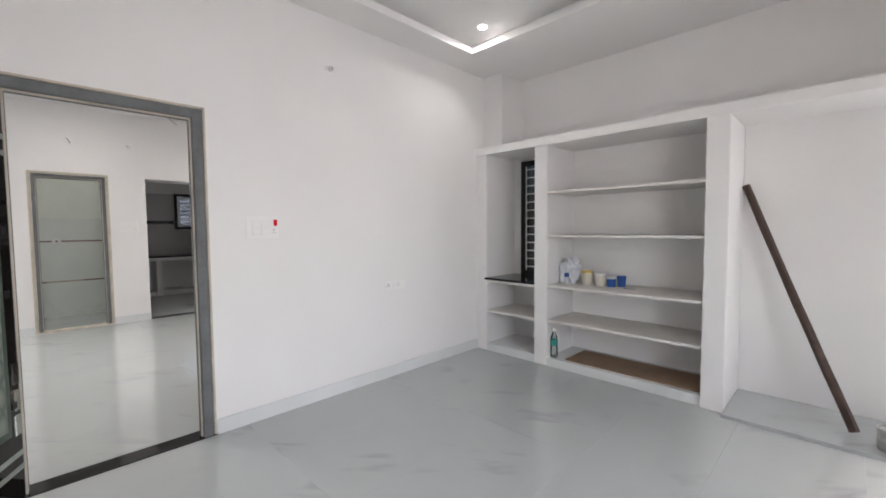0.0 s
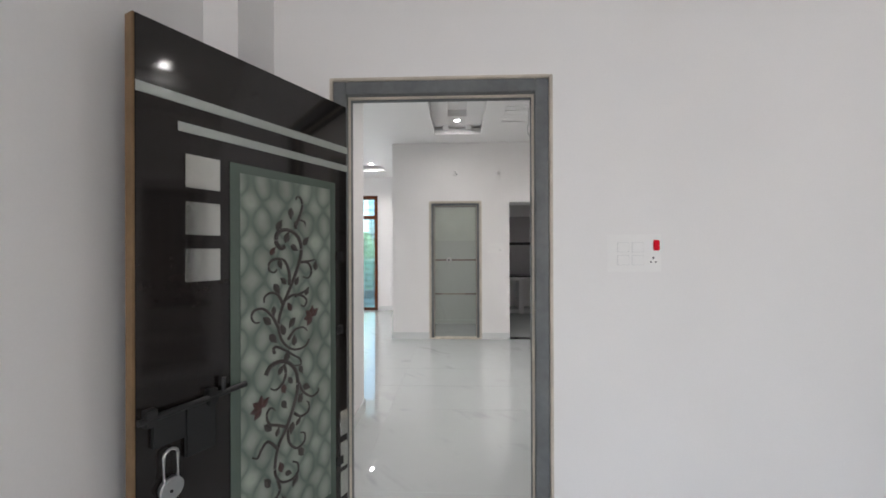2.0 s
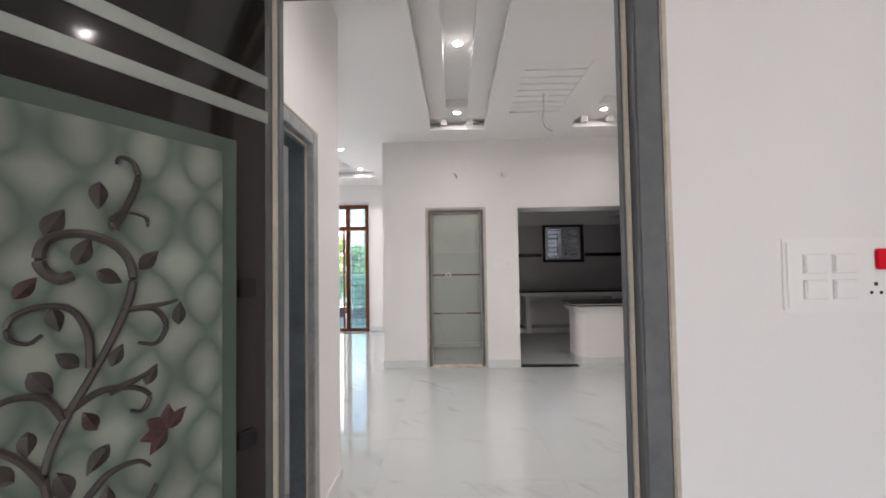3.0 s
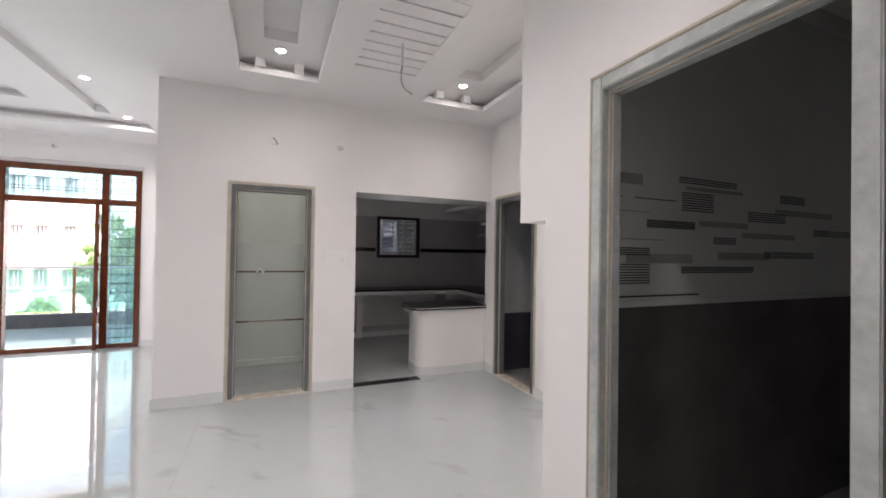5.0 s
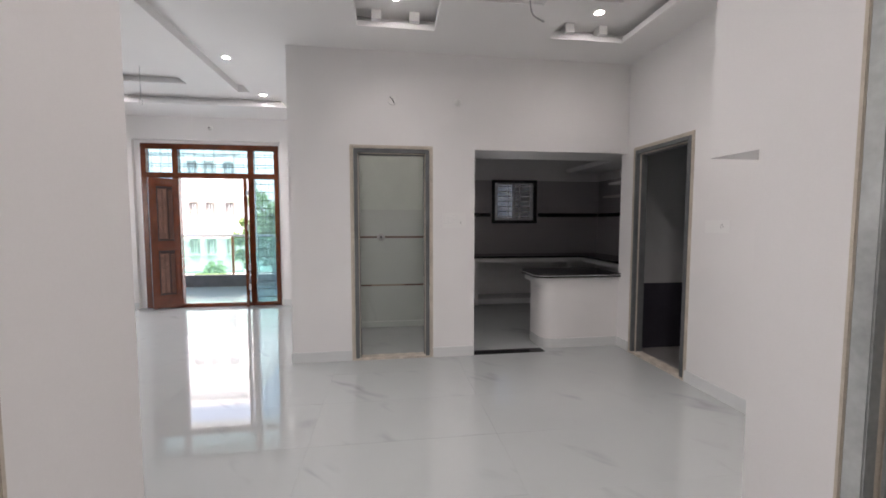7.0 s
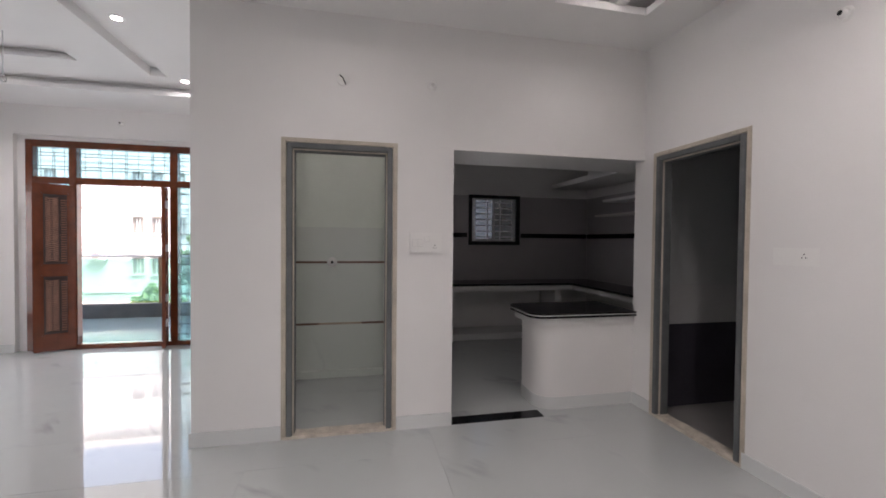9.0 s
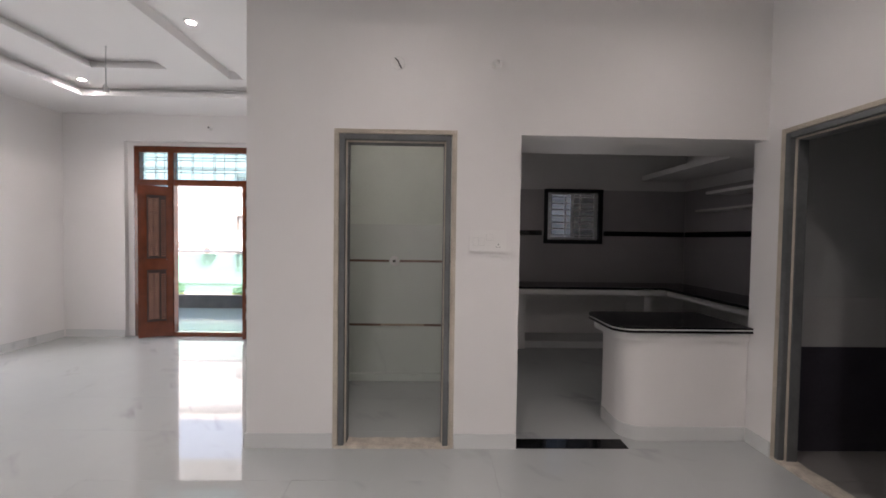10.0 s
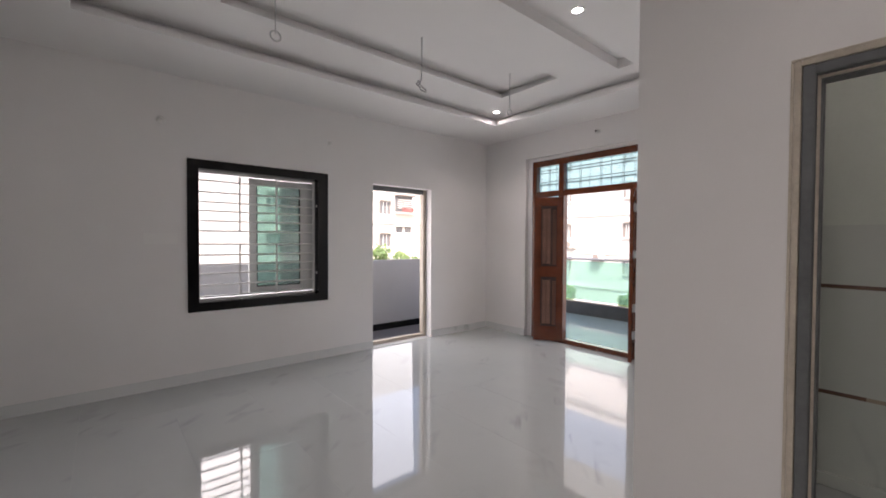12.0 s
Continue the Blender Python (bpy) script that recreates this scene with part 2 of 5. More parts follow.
# ---- large structure ----
H = 3.04
LINTEL = 2.13
setting("floor", Solid().box(-10.1, 2.6, -4.46, 4.6, -0.15, -0.0022), M_GROUT, "concrete bed under polished white marble floor tiles", "floor")
setting("wall_bedroom_door", Solid().sheet("x", -2.55, -2.43, -0.45, 4.52, 0, H, [(0.045, 1.0, -1, 2.127)]), M_WALL, "white painted bedroom wall with a doorway", "wall")
setting("wall_bedroom_side", Solid().box(-2.43, 2.45, -0.45, -0.33, 0, H), M_WALL, "plain white painted bedroom wall", "wall")
setting("column_bedroom", Solid().box(-2.43, -2.14, -0.33, -0.2, 0, H), M_WALL, "white painted corner column", "column")
setting("column_bedroom_shelves", Solid().box(-2.43, -2.18, 3.80, 4.2, 2.205, H), M_WALL, "white painted corner column above the shelves", "column")
# The window hole is invented to hold the bedroom fill lamp.
setting("wall_bedroom_back", Solid().sheet("x", 2.3, 2.45, -0.33, 4.2, 0, H, [(-0.05, 1.45, 0.85, 2.05)]), M_WALL, "white painted bedroom wall with an added unseen window", "wall")
# The right-hand hole is invented for the corner fill lamp.
setting("wall_bedroom_shelves", Solid().sheet("y", 4.2, 4.35, -2.43, 2.3, 0, H, [(-2.19, -1.72, 0.8, 2.1), (1.56, 2.26, 0.45, 2.25)]), M_WALL, "white painted wall behind the built-in shelves", "wall")
setting("wall_lobby_left", Solid().sheet("y", -0.34, -0.22, -4.16, -2.55, 0, H, [(-3.74, -2.92, -1, LINTEL)]), M_WALL, "white painted lobby wall with a doorway", "wall")
setting("wall_living_east", Solid().box(-4.16, -4.04, -4.24, -0.34, 0, H), M_WALL, "plain white painted living room wall", "wall")
setting("wall_lobby_right", Solid().sheet("y", 1.69, 1.81, -4.28, -2.55, 0, H, [(-3.80, -2.95, -1, 2.16), (-4.3, -4.08, -1, 1.62)]), M_WALL, "white painted lobby wall with a bathroom doorway", "wall")
setting("wall_bathroom_end", Solid().box(-4.08, -3.96, 1.81, 4.52, 0, H), M_WALL, "plain white painted wall", "wall")
setting("wall_bathroom_back", Solid().box(-3.96, -2.55, 4.4, 4.52, 0, H), M_WALL, "plain bathroom wall", "wall")
setting("loft_box", Solid().box(-4.28, -4.082, 1.81, 3.06, 1.62, H), M_WALL, "white plastered boxed projection high on the wall", "wall")
setting("wall_hall_right", Solid().sheet("y", 3.06, 3.18, -6.97, -4.082, 0, H, [(-6.85, -6.03, -1, 2.145)]), M_WALL, "white painted hall wall with a bathroom doorway", "wall")
setting("wall_dining", Solid().sheet("x", -7.09, -6.97, -0.43, 4.5, 0, H, [(0.156, 0.944, -1, 2.127), (1.385, 3.06, -1, 2.116)]), M_WALL, "white painted wall with a toilet doorway and a kitchen opening", "wall")
setting("wall_living_right", Solid().box(-9.88, -7.09, -0.43, -0.31, 0, H), M_WALL, "plain white painted living room wall", "wall")
setting("wall_main_door", Solid().sheet("x", -10.1, -9.88, -4.46, -0.31, 0, H, [(-3.42, -1.22, -1, 2.68)]), M_WALL, "white painted wall around the main door", "wall")
# The last hole is an assumed spare room window for its fill lamp.
setting("wall_living_window", Solid().sheet("y", -4.46, -4.24, -9.88, -2.43, 0, H, [(-8.70, -7.71, -1, 2.2), (-7.075, -5.60, 0.71, 2.255), (-3.8, -2.8, 0.9, 2.1)]), M_WALL, "white painted wall with a window and a side doorway", "wall")
setting("wall_spare_room", Solid().box(-2.55, -2.43, -4.24, -0.45, 0, H), M_WALL, "plain white painted wall", "wall")
setting("wall_kitchen_back", Solid().sheet("x", -10.15, -10.0, -0.31, 4.55, 0, H, [(2.38, 3.18, 1.385, 2.14)]), M_WALL, "kitchen wall with a small window", "wall")
setting("wall_kitchen_left", Solid().box(-10.0, -7.09, 1.15, 1.27, 0, H), M_WALL, "plain white painted wall between kitchen and toilet", "wall")
setting("wall_kitchen_right", Solid().box(-10.0, -7.09, 4.4, 4.55, 0, H), M_WALL, "plain kitchen wall", "wall")
setting("wall_toilet_back", Solid().box(-8.4, -8.28, -0.31, 1.15, 0, H), M_WALL, "toilet wall", "wall")
setting("wall_washroom_end", Solid().box(-7.09, -4.6, 4.5, 4.62, 0, H), M_WALL, "plain wall of the unlit bathroom", "wall")
setting("wall_washroom_side", Solid().box(-4.72, -4.6, 3.18, 4.5, 0, H), M_WALL, "plain wall of the unlit bathroom", "wall")

# ceilings
LIV = (-9.145, -4.8, -3.355, -0.92)
D1, D2 = (-6.5, -2.95, 0.26, 0.92), (-6.5, -4.35, 1.96, 2.67)
GR = (-5.98, -4.85, 1.16, 1.70)
c = Solid().sheet("z", H, H + 0.05, -10.1, -2.5, -4.46, 4.62, [LIV, D1, D2, GR])
cx = 0.10
grow = lambda r, g=cx: (r[0] - g, r[1] + g, r[2] - g, r[3] + g)
INNER = (-8.635, -5.62, -2.82, -2.03)
GROOVE = (-8.88, -5.0, -1.50, -1.34)
c.sheet("z", H + 0.05, H + 0.12, -10.1, -2.5, -4.46, 4.62, [grow(LIV), grow(D1), grow(D2), grow(GR, 0)])
c.sheet("z", H + 0.12, H + 0.15, -10.1, -2.5, -4.46, 4.62, [INNER, GROOVE, (-6.08, -3.4, 0.46, 0.71), (-6.08, -4.35, 2.17, 2.42)])
c.sheet("z", H + 0.15, H + 0.21, -10.1, -2.5, -4.46, 4.62, [grow(INNER, 0.06), GROOVE, (-6.08, -3.4, 0.46, 0.71), (-6.08, -4.35, 2.17, 2.42)])
c.box(-10.1, -2.5, -4.46, 4.62, H + 0.21, H + 0.4)
for k in range(8):
    x = GR[0] + 0.07 + k * 0.14
    c.box(x - 0.061, x + 0.061, GR[2], GR[3], H + 0.008, H + 0.05)
for yc in (0.585, 2.295):
    for dy in (-0.16, 0.16):
        c.box(-6.56, -6.45, yc + dy - 0.04, yc + dy + 0.04, H + 0.045, H + 0.121)
setting("ceiling_hall", c, M_CEIL, "white false ceiling with stepped coves and recessed panels", "ceiling")
HB = 3.0
BED = (-2.09, 1.9, 0.1, 3.21)
c = Solid().sheet("z", HB, HB + 0.05, -2.43, 2.45, -0.33, 4.2, [BED])
c.sheet("z", HB + 0.05, HB + 0.14, -2.43, 2.45, -0.33, 4.2, [grow(BED, 0.12)])
c.box(-2.43, 2.45, -0.33, 4.2, HB + 0.14, HB + 0.4)
setting("ceiling_bedroom", c, M_CEIL, "white false ceiling with a recessed cove tray", "ceiling")

# ---- more materials ----
M_MIRROR = mat("satin_mirror", (0.68, 0.69, 0.65), 0.12, metal=1.0, var=0.10, scale=3, bump=0.0)
M_STRIPE = mat("silver_inlay", (0.42, 0.45, 0.42), 0.3, metal=0.6, var=0.08, bump=0.0)
M_TEAKDARK = mat("dark_stained_teak", (0.022, 0.008, 0.006), 0.45, var=0.3, scale=6, bump=0.05)
# Two lighter teaks: varnish highlights on the carving put into the base colour.
M_TEAKPALE = mat("pale_glint_teak", (0.23, 0.095, 0.058), 0.3, var=0.3, scale=9, bump=0.05, coat=0.4)
M_TEAKLIGHT = mat("bright_glint_teak", (0.31, 0.16, 0.11), 0.3, var=0.3, scale=9, bump=0.05, coat=0.4)
M_VINE = mat("painted_vine", (0.045, 0.037, 0.032), 0.4, var=0.3, scale=12, bump=0.02)
M_LEAFRED = mat("painted_vine_leaf", (0.055, 0.024, 0.021), 0.4, var=0.4, scale=15, bump=0.02)
M_BLACKMETAL = mat("black_iron", (0.006, 0.006, 0.006), 0.5, metal=0.0, var=0.2, bump=0.03)
M_GREYTILE = mat("grey_bathroom_tile", (0.74, 0.75, 0.73), 0.16, var=0.06, scale=2, bump=0.0)
M_DARKTILE = mat("black_bathroom_tile", (0.15, 0.135, 0.138), 0.2, var=0.25, scale=3, bump=0.0)
M_MIDTILE = mat("mid_grey_bathroom_tile", (0.42, 0.42, 0.42), 0.2, var=0.06, scale=2, bump=0.0)
M_BLUETILE = mat("blue_black_tile", (0.05, 0.047, 0.06), 0.15, var=0.2, scale=3, bump=0.0)
M_BATHFLOOR = mat("grey_bathroom_floor", (0.20, 0.195, 0.19), 0.3, var=0.1)
M_GREENTILE = marble("pale_marble_wall_tile", (0.66, 0.70, 0.65), (0.30, 0.32, 0.30), 0.32, amount=0.25)
M_BROWNLINE = mat("brown_tile_strip", (0.16, 0.09, 0.06), 0.3, var=0.4, scale=9, bump=0.0)
M_KTILE = mat("grey_kitchen_tile", (0.43, 0.405, 0.415), 0.16, var=0.05, scale=1.5, bump=0.0)
M_STONE = mat("rough_stone_sill", (0.52, 0.47, 0.40), 0.8, var=0.35, scale=12, bump=0.4, fine=90)
M_SHELF = mat("dusty_white_shelf", (0.70, 0.675, 0.64), 0.6, var=0.08, scale=5, bump=0.05)
M_CARD = mat("brown_cardboard", (0.26, 0.175, 0.115), 0.8, var=0.14, scale=6, bump=0.05)
M_POLE = mat("dark_rough_timber", (0.055, 0.030, 0.020), 0.65, var=0.45, scale=9, bump=0.3, fine=40)
M_BAG = mat("crumpled_white_bag", (0.66, 0.68, 0.72), 0.4, var=0.15, scale=14, bump=0.3, fine=50)
M_BLUE = mat("blue_plastic", (0.03, 0.10, 0.33), 0.35, var=0.1, bump=0.0)
M_YELLOW = mat("yellow_lid", (0.62, 0.42, 0.08), 0.35, var=0.1, bump=0.0)
M_CREAM = mat("cream_tub", (0.66, 0.62, 0.54), 0.4, var=0.06, bump=0.0)
M_TEAL = mat("teal_label", (0.03, 0.28, 0.24), 0.4, var=0.1, bump=0.0)
M_TIN = mat("scuffed_tin", (0.42, 0.42, 0.40), 0.4, metal=0.7, var=0.35, scale=12, bump=0.08)
M_REDSW = mat("red_switch", (0.72, 0.004, 0.02), 0.5, var=0.05, bump=0.0, spec=0.15)
M_GREYP = mat("grey_plastic_line", (0.36, 0.36, 0.36), 0.4, var=0.05, bump=0.0)
M_SWGAP = mat("switch_gap", (0.66, 0.66, 0.65), 0.4, var=0.05, bump=0.0)
M_HOLE = mat("dark_hole", (0.02, 0.02, 0.02), 0.7, var=0.1, bump=0.0)
M_LED = mat("led_disc", (1.0, 0.98, 0.95), 0.4, var=0.0, bump=0.0, emit=25.0)
M_GRILLE = mat("white_enamel_bars", (0.72, 0.72, 0.70), 0.35, var=0.08, bump=0.0)
M_ALU = mat("pale_window_frame", (0.58, 0.585, 0.58), 0.35, metal=0.2, var=0.08, bump=0.0)
M_BEIGE = mat("beige_door_frame", (0.46, 0.40, 0.33), 0.6, var=0.18, scale=7, bump=0.06)
M_BALC = marble("pale_teal_balcony_tile", (0.44, 0.56, 0.55), (0.3, 0.36, 0.36), 0.12)
M_SLATE = mat("dark_slate", (0.075, 0.08, 0.082), 0.45, var=0.25, scale=6, bump=0.05)
M_PARAPET = mat("grey_parapet_paint", (0.42, 0.43, 0.44), 0.7, var=0.05, scale=2, bump=0.06)
M_SIDEFLOOR = mat("dark_grey_tile", (0.13, 0.13, 0.135), 0.35, var=0.15, scale=3, bump=0.02)
M_FACADE = mat("white_facade", (0.78, 0.765, 0.74), 0.8, var=0.06, scale=0.5, bump=0.05, fine=20)
M_FACADE2 = mat("cream_facade", (0.84, 0.81, 0.77), 0.8, var=0.08, scale=0.5, bump=0.05, fine=20)
M_WINDARK = mat("far_window_glass", (0.21, 0.22, 0.23), 0.12, var=0.2, scale=1.0, bump=0.0)
M_WINFRAME = mat("far_window_frame", (0.30, 0.27, 0.25), 0.6, var=0.15, bump=0.0)
M_WASHING = mat("faded_red_cloth", (0.34, 0.14, 0.13), 0.8, var=0.5, scale=3, bump=0.05)
M_GROUND = mat("dusty_ground", (0.24, 0.21, 0.17), 0.95, var=0.25, scale=0.25, bump=0.2, fine=5)
M_BARK = mat("bark", (0.13, 0.09, 0.06), 0.9, var=0.3, scale=6, bump=0.4)
M_LEAF = mat("green_leaves", (0.33, 0.44, 0.25), 0.55, var=0.5, scale=1.2, bump=0.0, fine=9)
_n, _l = M_LEAF.node_tree.nodes, M_LEAF.node_tree.links
_tr, _mx = _n.new("ShaderNodeBsdfTranslucent"), _n.new("ShaderNodeMixShader")
_tr.inputs["Color"].default_value = (0.30, 0.46, 0.12, 1)
_mx.inputs[0].default_value = 0.5
_l.new(_n["Principled BSDF"].outputs[0], _mx.inputs[1])
_l.new(_tr.outputs[0], _mx.inputs[2])
_l.new(_mx.outputs[0], _n["Material Output"].inputs["Surface"])
M_GLASS = glass("clear_glass", (0.93, 0.97, 0.97))
M_BLUEGLASS = glass("blue_tinted_glass", (0.66, 0.83, 0.87), alpha=0.14)
M_GREYGLASS = glass("grey_tinted_glass", (0.10, 0.105, 0.11))
M_TEALGLASS = glass("dark_teal_glass", (0.36, 0.50, 0.46), alpha=0.1)
M_SMOKEGLASS = glass("smoky_glass", (0.60, 0.50, 0.53))
M_RAILGLASS = glass("milky_aqua_glass", (0.68, 0.90, 0.84), alpha=0.2)


def frosted(name):
    """Etched green glass with a woven ogee pattern."""
    m, n, l, b = principled(name)
    b.inputs["Roughness"].default_value = 0.3
    co, sep = n.new("ShaderNodeTexCoord"), n.new("ShaderNodeSeparateXYZ")
    warp, shift = n.new("ShaderNodeTexNoise"), n.new("ShaderNodeVectorMath")
    warp.inputs["Scale"].default_value, warp.inputs["Detail"].default_value = 11, 3
    l.new(co.outputs["Object"], warp.inputs["Vector"])
    shift.operation = "MULTIPLY_ADD"
    shift.inputs[1].default_value = (0.034, 0.034, 0.034)
    l.new(warp.outputs["Color"], shift.inputs[0])
    l.new(co.outputs["Object"], shift.inputs[2])
    l.new(shift.outputs[0], sep.inputs[0])

    def op(kind, a, c):
        q = n.new("ShaderNodeMath")
        q.operation = kind
        for i, value in enumerate((a, c)):
            if isinstance(value, (int, float)):
                q.inputs[i].default_value = value
            elif value is not None:
                l.new(value, q.inputs[i])
        return q.outputs[0]

    cu = op("COSINE", op("MULTIPLY", sep.outputs[0], 2 * math.pi / 0.094), None)
    cz = op("COSINE", op("MULTIPLY", sep.outputs[2], 2 * math.pi / 0.13), None)
    c2 = op("COSINE", op("MULTIPLY", sep.outputs[2], 4 * math.pi / 0.13), None)
    bend = op("MULTIPLY", c2, 0.16)
    ab = op("ABSOLUTE", op("MULTIPLY", op("ADD", op("ADD", cu, cz), bend), 0.5), None)
    ramp = n.new("ShaderNodeValToRGB")
    ramp.color_ramp.elements[0].position, ramp.color_ramp.elements[0].color = 0.05, (0.115, 0.145, 0.122, 1)
    ramp.color_ramp.elements[1].position, ramp.color_ramp.elements[1].color = 0.9, (0.27, 0.295, 0.25, 1)
    mid = ramp.color_ramp.elements.new(0.28)
    mid.color = (0.17, 0.20, 0.17, 1)
    l.new(ab, ramp.inputs[0])
    mot = n.new("ShaderNodeTexNoise")
    mot.inputs["Scale"].default_value = 9
    l.new(co.outputs["Object"], mot.inputs["Vector"])
    mx = n.new("ShaderNodeMix")
    mx.data_type, mx.blend_type = "RGBA", "OVERLAY"
    mx.inputs["Factor"].default_value = 0.5
    l.new(ramp.outputs[0], mx.inputs["A"])
    l.new(mot.outputs["Fac"], mx.inputs["B"])
    l.new(mx.outputs["Result"], b.inputs["Base Color"])
    return m


M_FROST = frosted("etched_green_glass")
M_FROSTEDGE = mat("plain_green_glass_border", (0.085, 0.112, 0.092), 0.25, var=0.1, bump=0.0)


# ---- doors frames, thresholds, skirting ----
def door_frame(m, w, h, label, mat_main=M_FRAME, mat_stop=None, depth=0.10, trim=0.018, face=0.050, sill=None, stop=0.014, drip=False, casing=0.0):
    """Primed timber frame. Local x across from 0 to w, y into the wall, z up."""
    mat_stop = mat_stop or mat_main
    root = thing("door_frame", m, label, "door frame")
    t = 0.004
    for x0, x1, in_ in ((trim, trim + face, 1), (w - trim - face, w - trim, -1)):
        part("jamb", Solid().box(x0, x1, -0.012, depth, 0, h - trim, 0.004), mat_main, root, local=True)
        s0 = x1 if in_ > 0 else x0
        part("stop", Solid().box(s0, s0 + in_ * stop, 0.032, depth, 0, h - trim - face, 0.003), mat_stop, root, local=True)
        part("edge_strip", Solid().box(s0 - in_ * 0.001, s0 + in_ * 0.009, 0.022, 0.034, 0, h - trim - face, 0.002), M_RAW, root, "bare wood edge strip", local=True)
    part("head", Solid().box(trim + face, w - trim - face, -0.012, depth, h - trim - face, h - trim, 0.004), mat_main, root, local=True)
    part("stop", Solid().box(trim + face + stop, w - trim - face - stop, 0.035, depth, h - trim - face - stop, h - trim - face), mat_stop, root, local=True)
    part("edge_strip", Solid().box(trim + face, w - trim - face, 0.022, 0.034, h - trim - face - 0.009, h - trim - face + 0.001), M_RAW, root, "bare wood edge strip", local=True)
    for x0, x1 in ((0, trim - t), (w - trim + t, w)):
        part("trim", Solid().box(x0, x1, -0.008, 0.02, 0, h, 0.003), M_RAW, root, "raw wood lining strip", local=True)
    part("trim", Solid().box(trim - t, w - trim + t, -0.008, 0.02, h - trim + t, h, 0.003), M_RAW, root, "raw wood lining strip", local=True)
    if casing:
        part("casing", Solid().box(w + 0.001, w + casing, -0.007, -0.001, 0, h + casing, 0.002), M_RAW, root, "pale raw wood casing strip", local=True)
        part("casing", Solid().box(-0.012, w, -0.007, -0.001, h + 0.001, h + casing * 0.8, 0.002), M_RAW, root, "pale raw wood casing strip", local=True)
        part("casing", Solid().box(-0.012, -0.001, -0.007, -0.001, 0, h, 0.002), M_RAW, root, "pale raw wood casing strip", local=True)
    if drip:
        bm = bmesh.new()
        bmesh.ops.create_grid(bm, x_segments=2, y_segments=40, size=0.5)
        for v in bm.verts:
            q = v.co.y + 0.5
            wd = 0.010 + 0.007 * noise.noise(Vector((3.3, q * 14, 0)))
            v.co = Vector((w - trim - face - stop - 0.0005 + 0.004 * noise.noise(Vector((q * 9, 0, 5))) - 0.004, 0.034 + v.co.x * wd - 0.004, 0.32 + q * (h - 0.45)))
        bmesh.ops.solidify(bm, geom=bm.faces[:], thickness=0.003)
        part("paint_drip", Solid().take(bm), M_RAW, root, "pale peeling paint strip", local=True)
    if sill is not None:
        bm = bmesh.new()
        bmesh.ops.create_grid(bm, x_segments=24, y_segments=4, size=0.5)
        top = bmesh.ops.extrude_face_region(bm, geom=bm.faces[:])
        for v in [g for g in top["geom"] if isinstance(g, bmesh.types.BMVert)]:
            v.co.z = 1
        for v in bm.verts:
            px = (v.co.x + 0.5) * w
            wob = 0.006 * noise.noise(Vector((px * 9, v.co.y * 4, 3.1)))
            v.co = Vector((px, (v.co.y + 0.5) * (depth + 0.018) - 0.014 + wob, v.co.z * (0.020 + wob)))
        part("sill", Solid().take(bm), sill, root, "rough unfinished stone sill", local=True)
    return root


# faces: +x wall seen from +x: local x runs along +y, local y into -x
def on_x(x, y, z=0):
    """Pose whose local x runs along world +y and whose local y runs into world -x."""
    return Matrix.Translation((x, y, z)) @ Matrix.Rotation(radians(90), 4, "Z")


def on_y(x, y, z=0):
    """Pose whose local x runs along world +x and whose local y runs into world +y."""
    return Matrix.Translation((x, y, z))


def on_y_back(x, y, z=0):
    """Pose whose local x runs along world -x and whose local y runs into world -y."""
    return Matrix.Translation((x, y, z)) @ Matrix.Rotation(radians(180), 4, "Z")


door_frame(on_x(-2.43, 0.045), 0.955, 2.127, "grey primed wooden bedroom door frame with bare edges", depth=0.06, face=0.056, stop=0.012)
door_frame(on_x(-6.97, 0.156), 0.788, 2.127, "grey primed toilet door frame with raw wood lining", sill=M_STONE, drip=True, trim=0.024, face=0.037, casing=0.012)
door_frame(on_y(-6.85, 3.06), 0.82, 2.145, "grey primed bathroom door frame with raw wood lining", sill=M_STONE, trim=0.024, face=0.037, casing=0.012)
door_frame(on_y(-3.80, 1.69), 0.85, 2.16, "pale grey streaked bathroom door frame in the lobby", mat_main=mat("worn_pale_primer", (0.44, 0.46, 0.45), 0.55, var=0.3, scale=6, bump=0.12, fine=45), sill=M_STONE, depth=0.075)
door_frame(on_y_back(-2.92, -0.22), 0.82, LINTEL, "grey and dark blue primed door frame with putty marks", mat_main=mat("mid_grey_primer", (0.30, 0.31, 0.305), 0.55, var=0.3, scale=6, bump=0.12, fine=45), mat_stop=mat("dark_slate_primer", (0.085, 0.105, 0.125), 0.5, var=0.35, scale=6, bump=0.12, fine=45), depth=0.115, face=0.07, stop=0.02)

pf = [o for o in bpy.data.objects if o.name.startswith("door_frame")][-1]
for k, (lx, ly, lz, s_) in enumerate(((0.745, 0.004, 1.33, 0.012), (0.752, 0.02, 1.35, 0.008), (0.75, 0.01, 0.88, 0.006), (0.79, -0.013, 1.05, 0.006))):
    bm = bmesh.new()
    bmesh.ops.create_icosphere(bm, subdivisions=2, radius=1)
    for v in bm.verts:
        d = 1 + 0.4 * noise.noise(v.co * 2 + Vector((k * 7, 0, 0)))
        v.co = Vector((lx + v.co.x * 0.002 * d, ly + v.co.y * s_ * 0.35 * d, lz + v.co.z * s_ * 1.1 * d))
    part("putty_mark", Solid().take(bm), M_GREYTILE, pf, "pale grey putty smear", local=True, smooth=True)

setting("threshold_bedroom", Solid().box(-2.555, -2.42, 0.045, 1.0, -0.012, 0.006, 0.002), M_BLACK, "polished black granite threshold strip", "threshold")
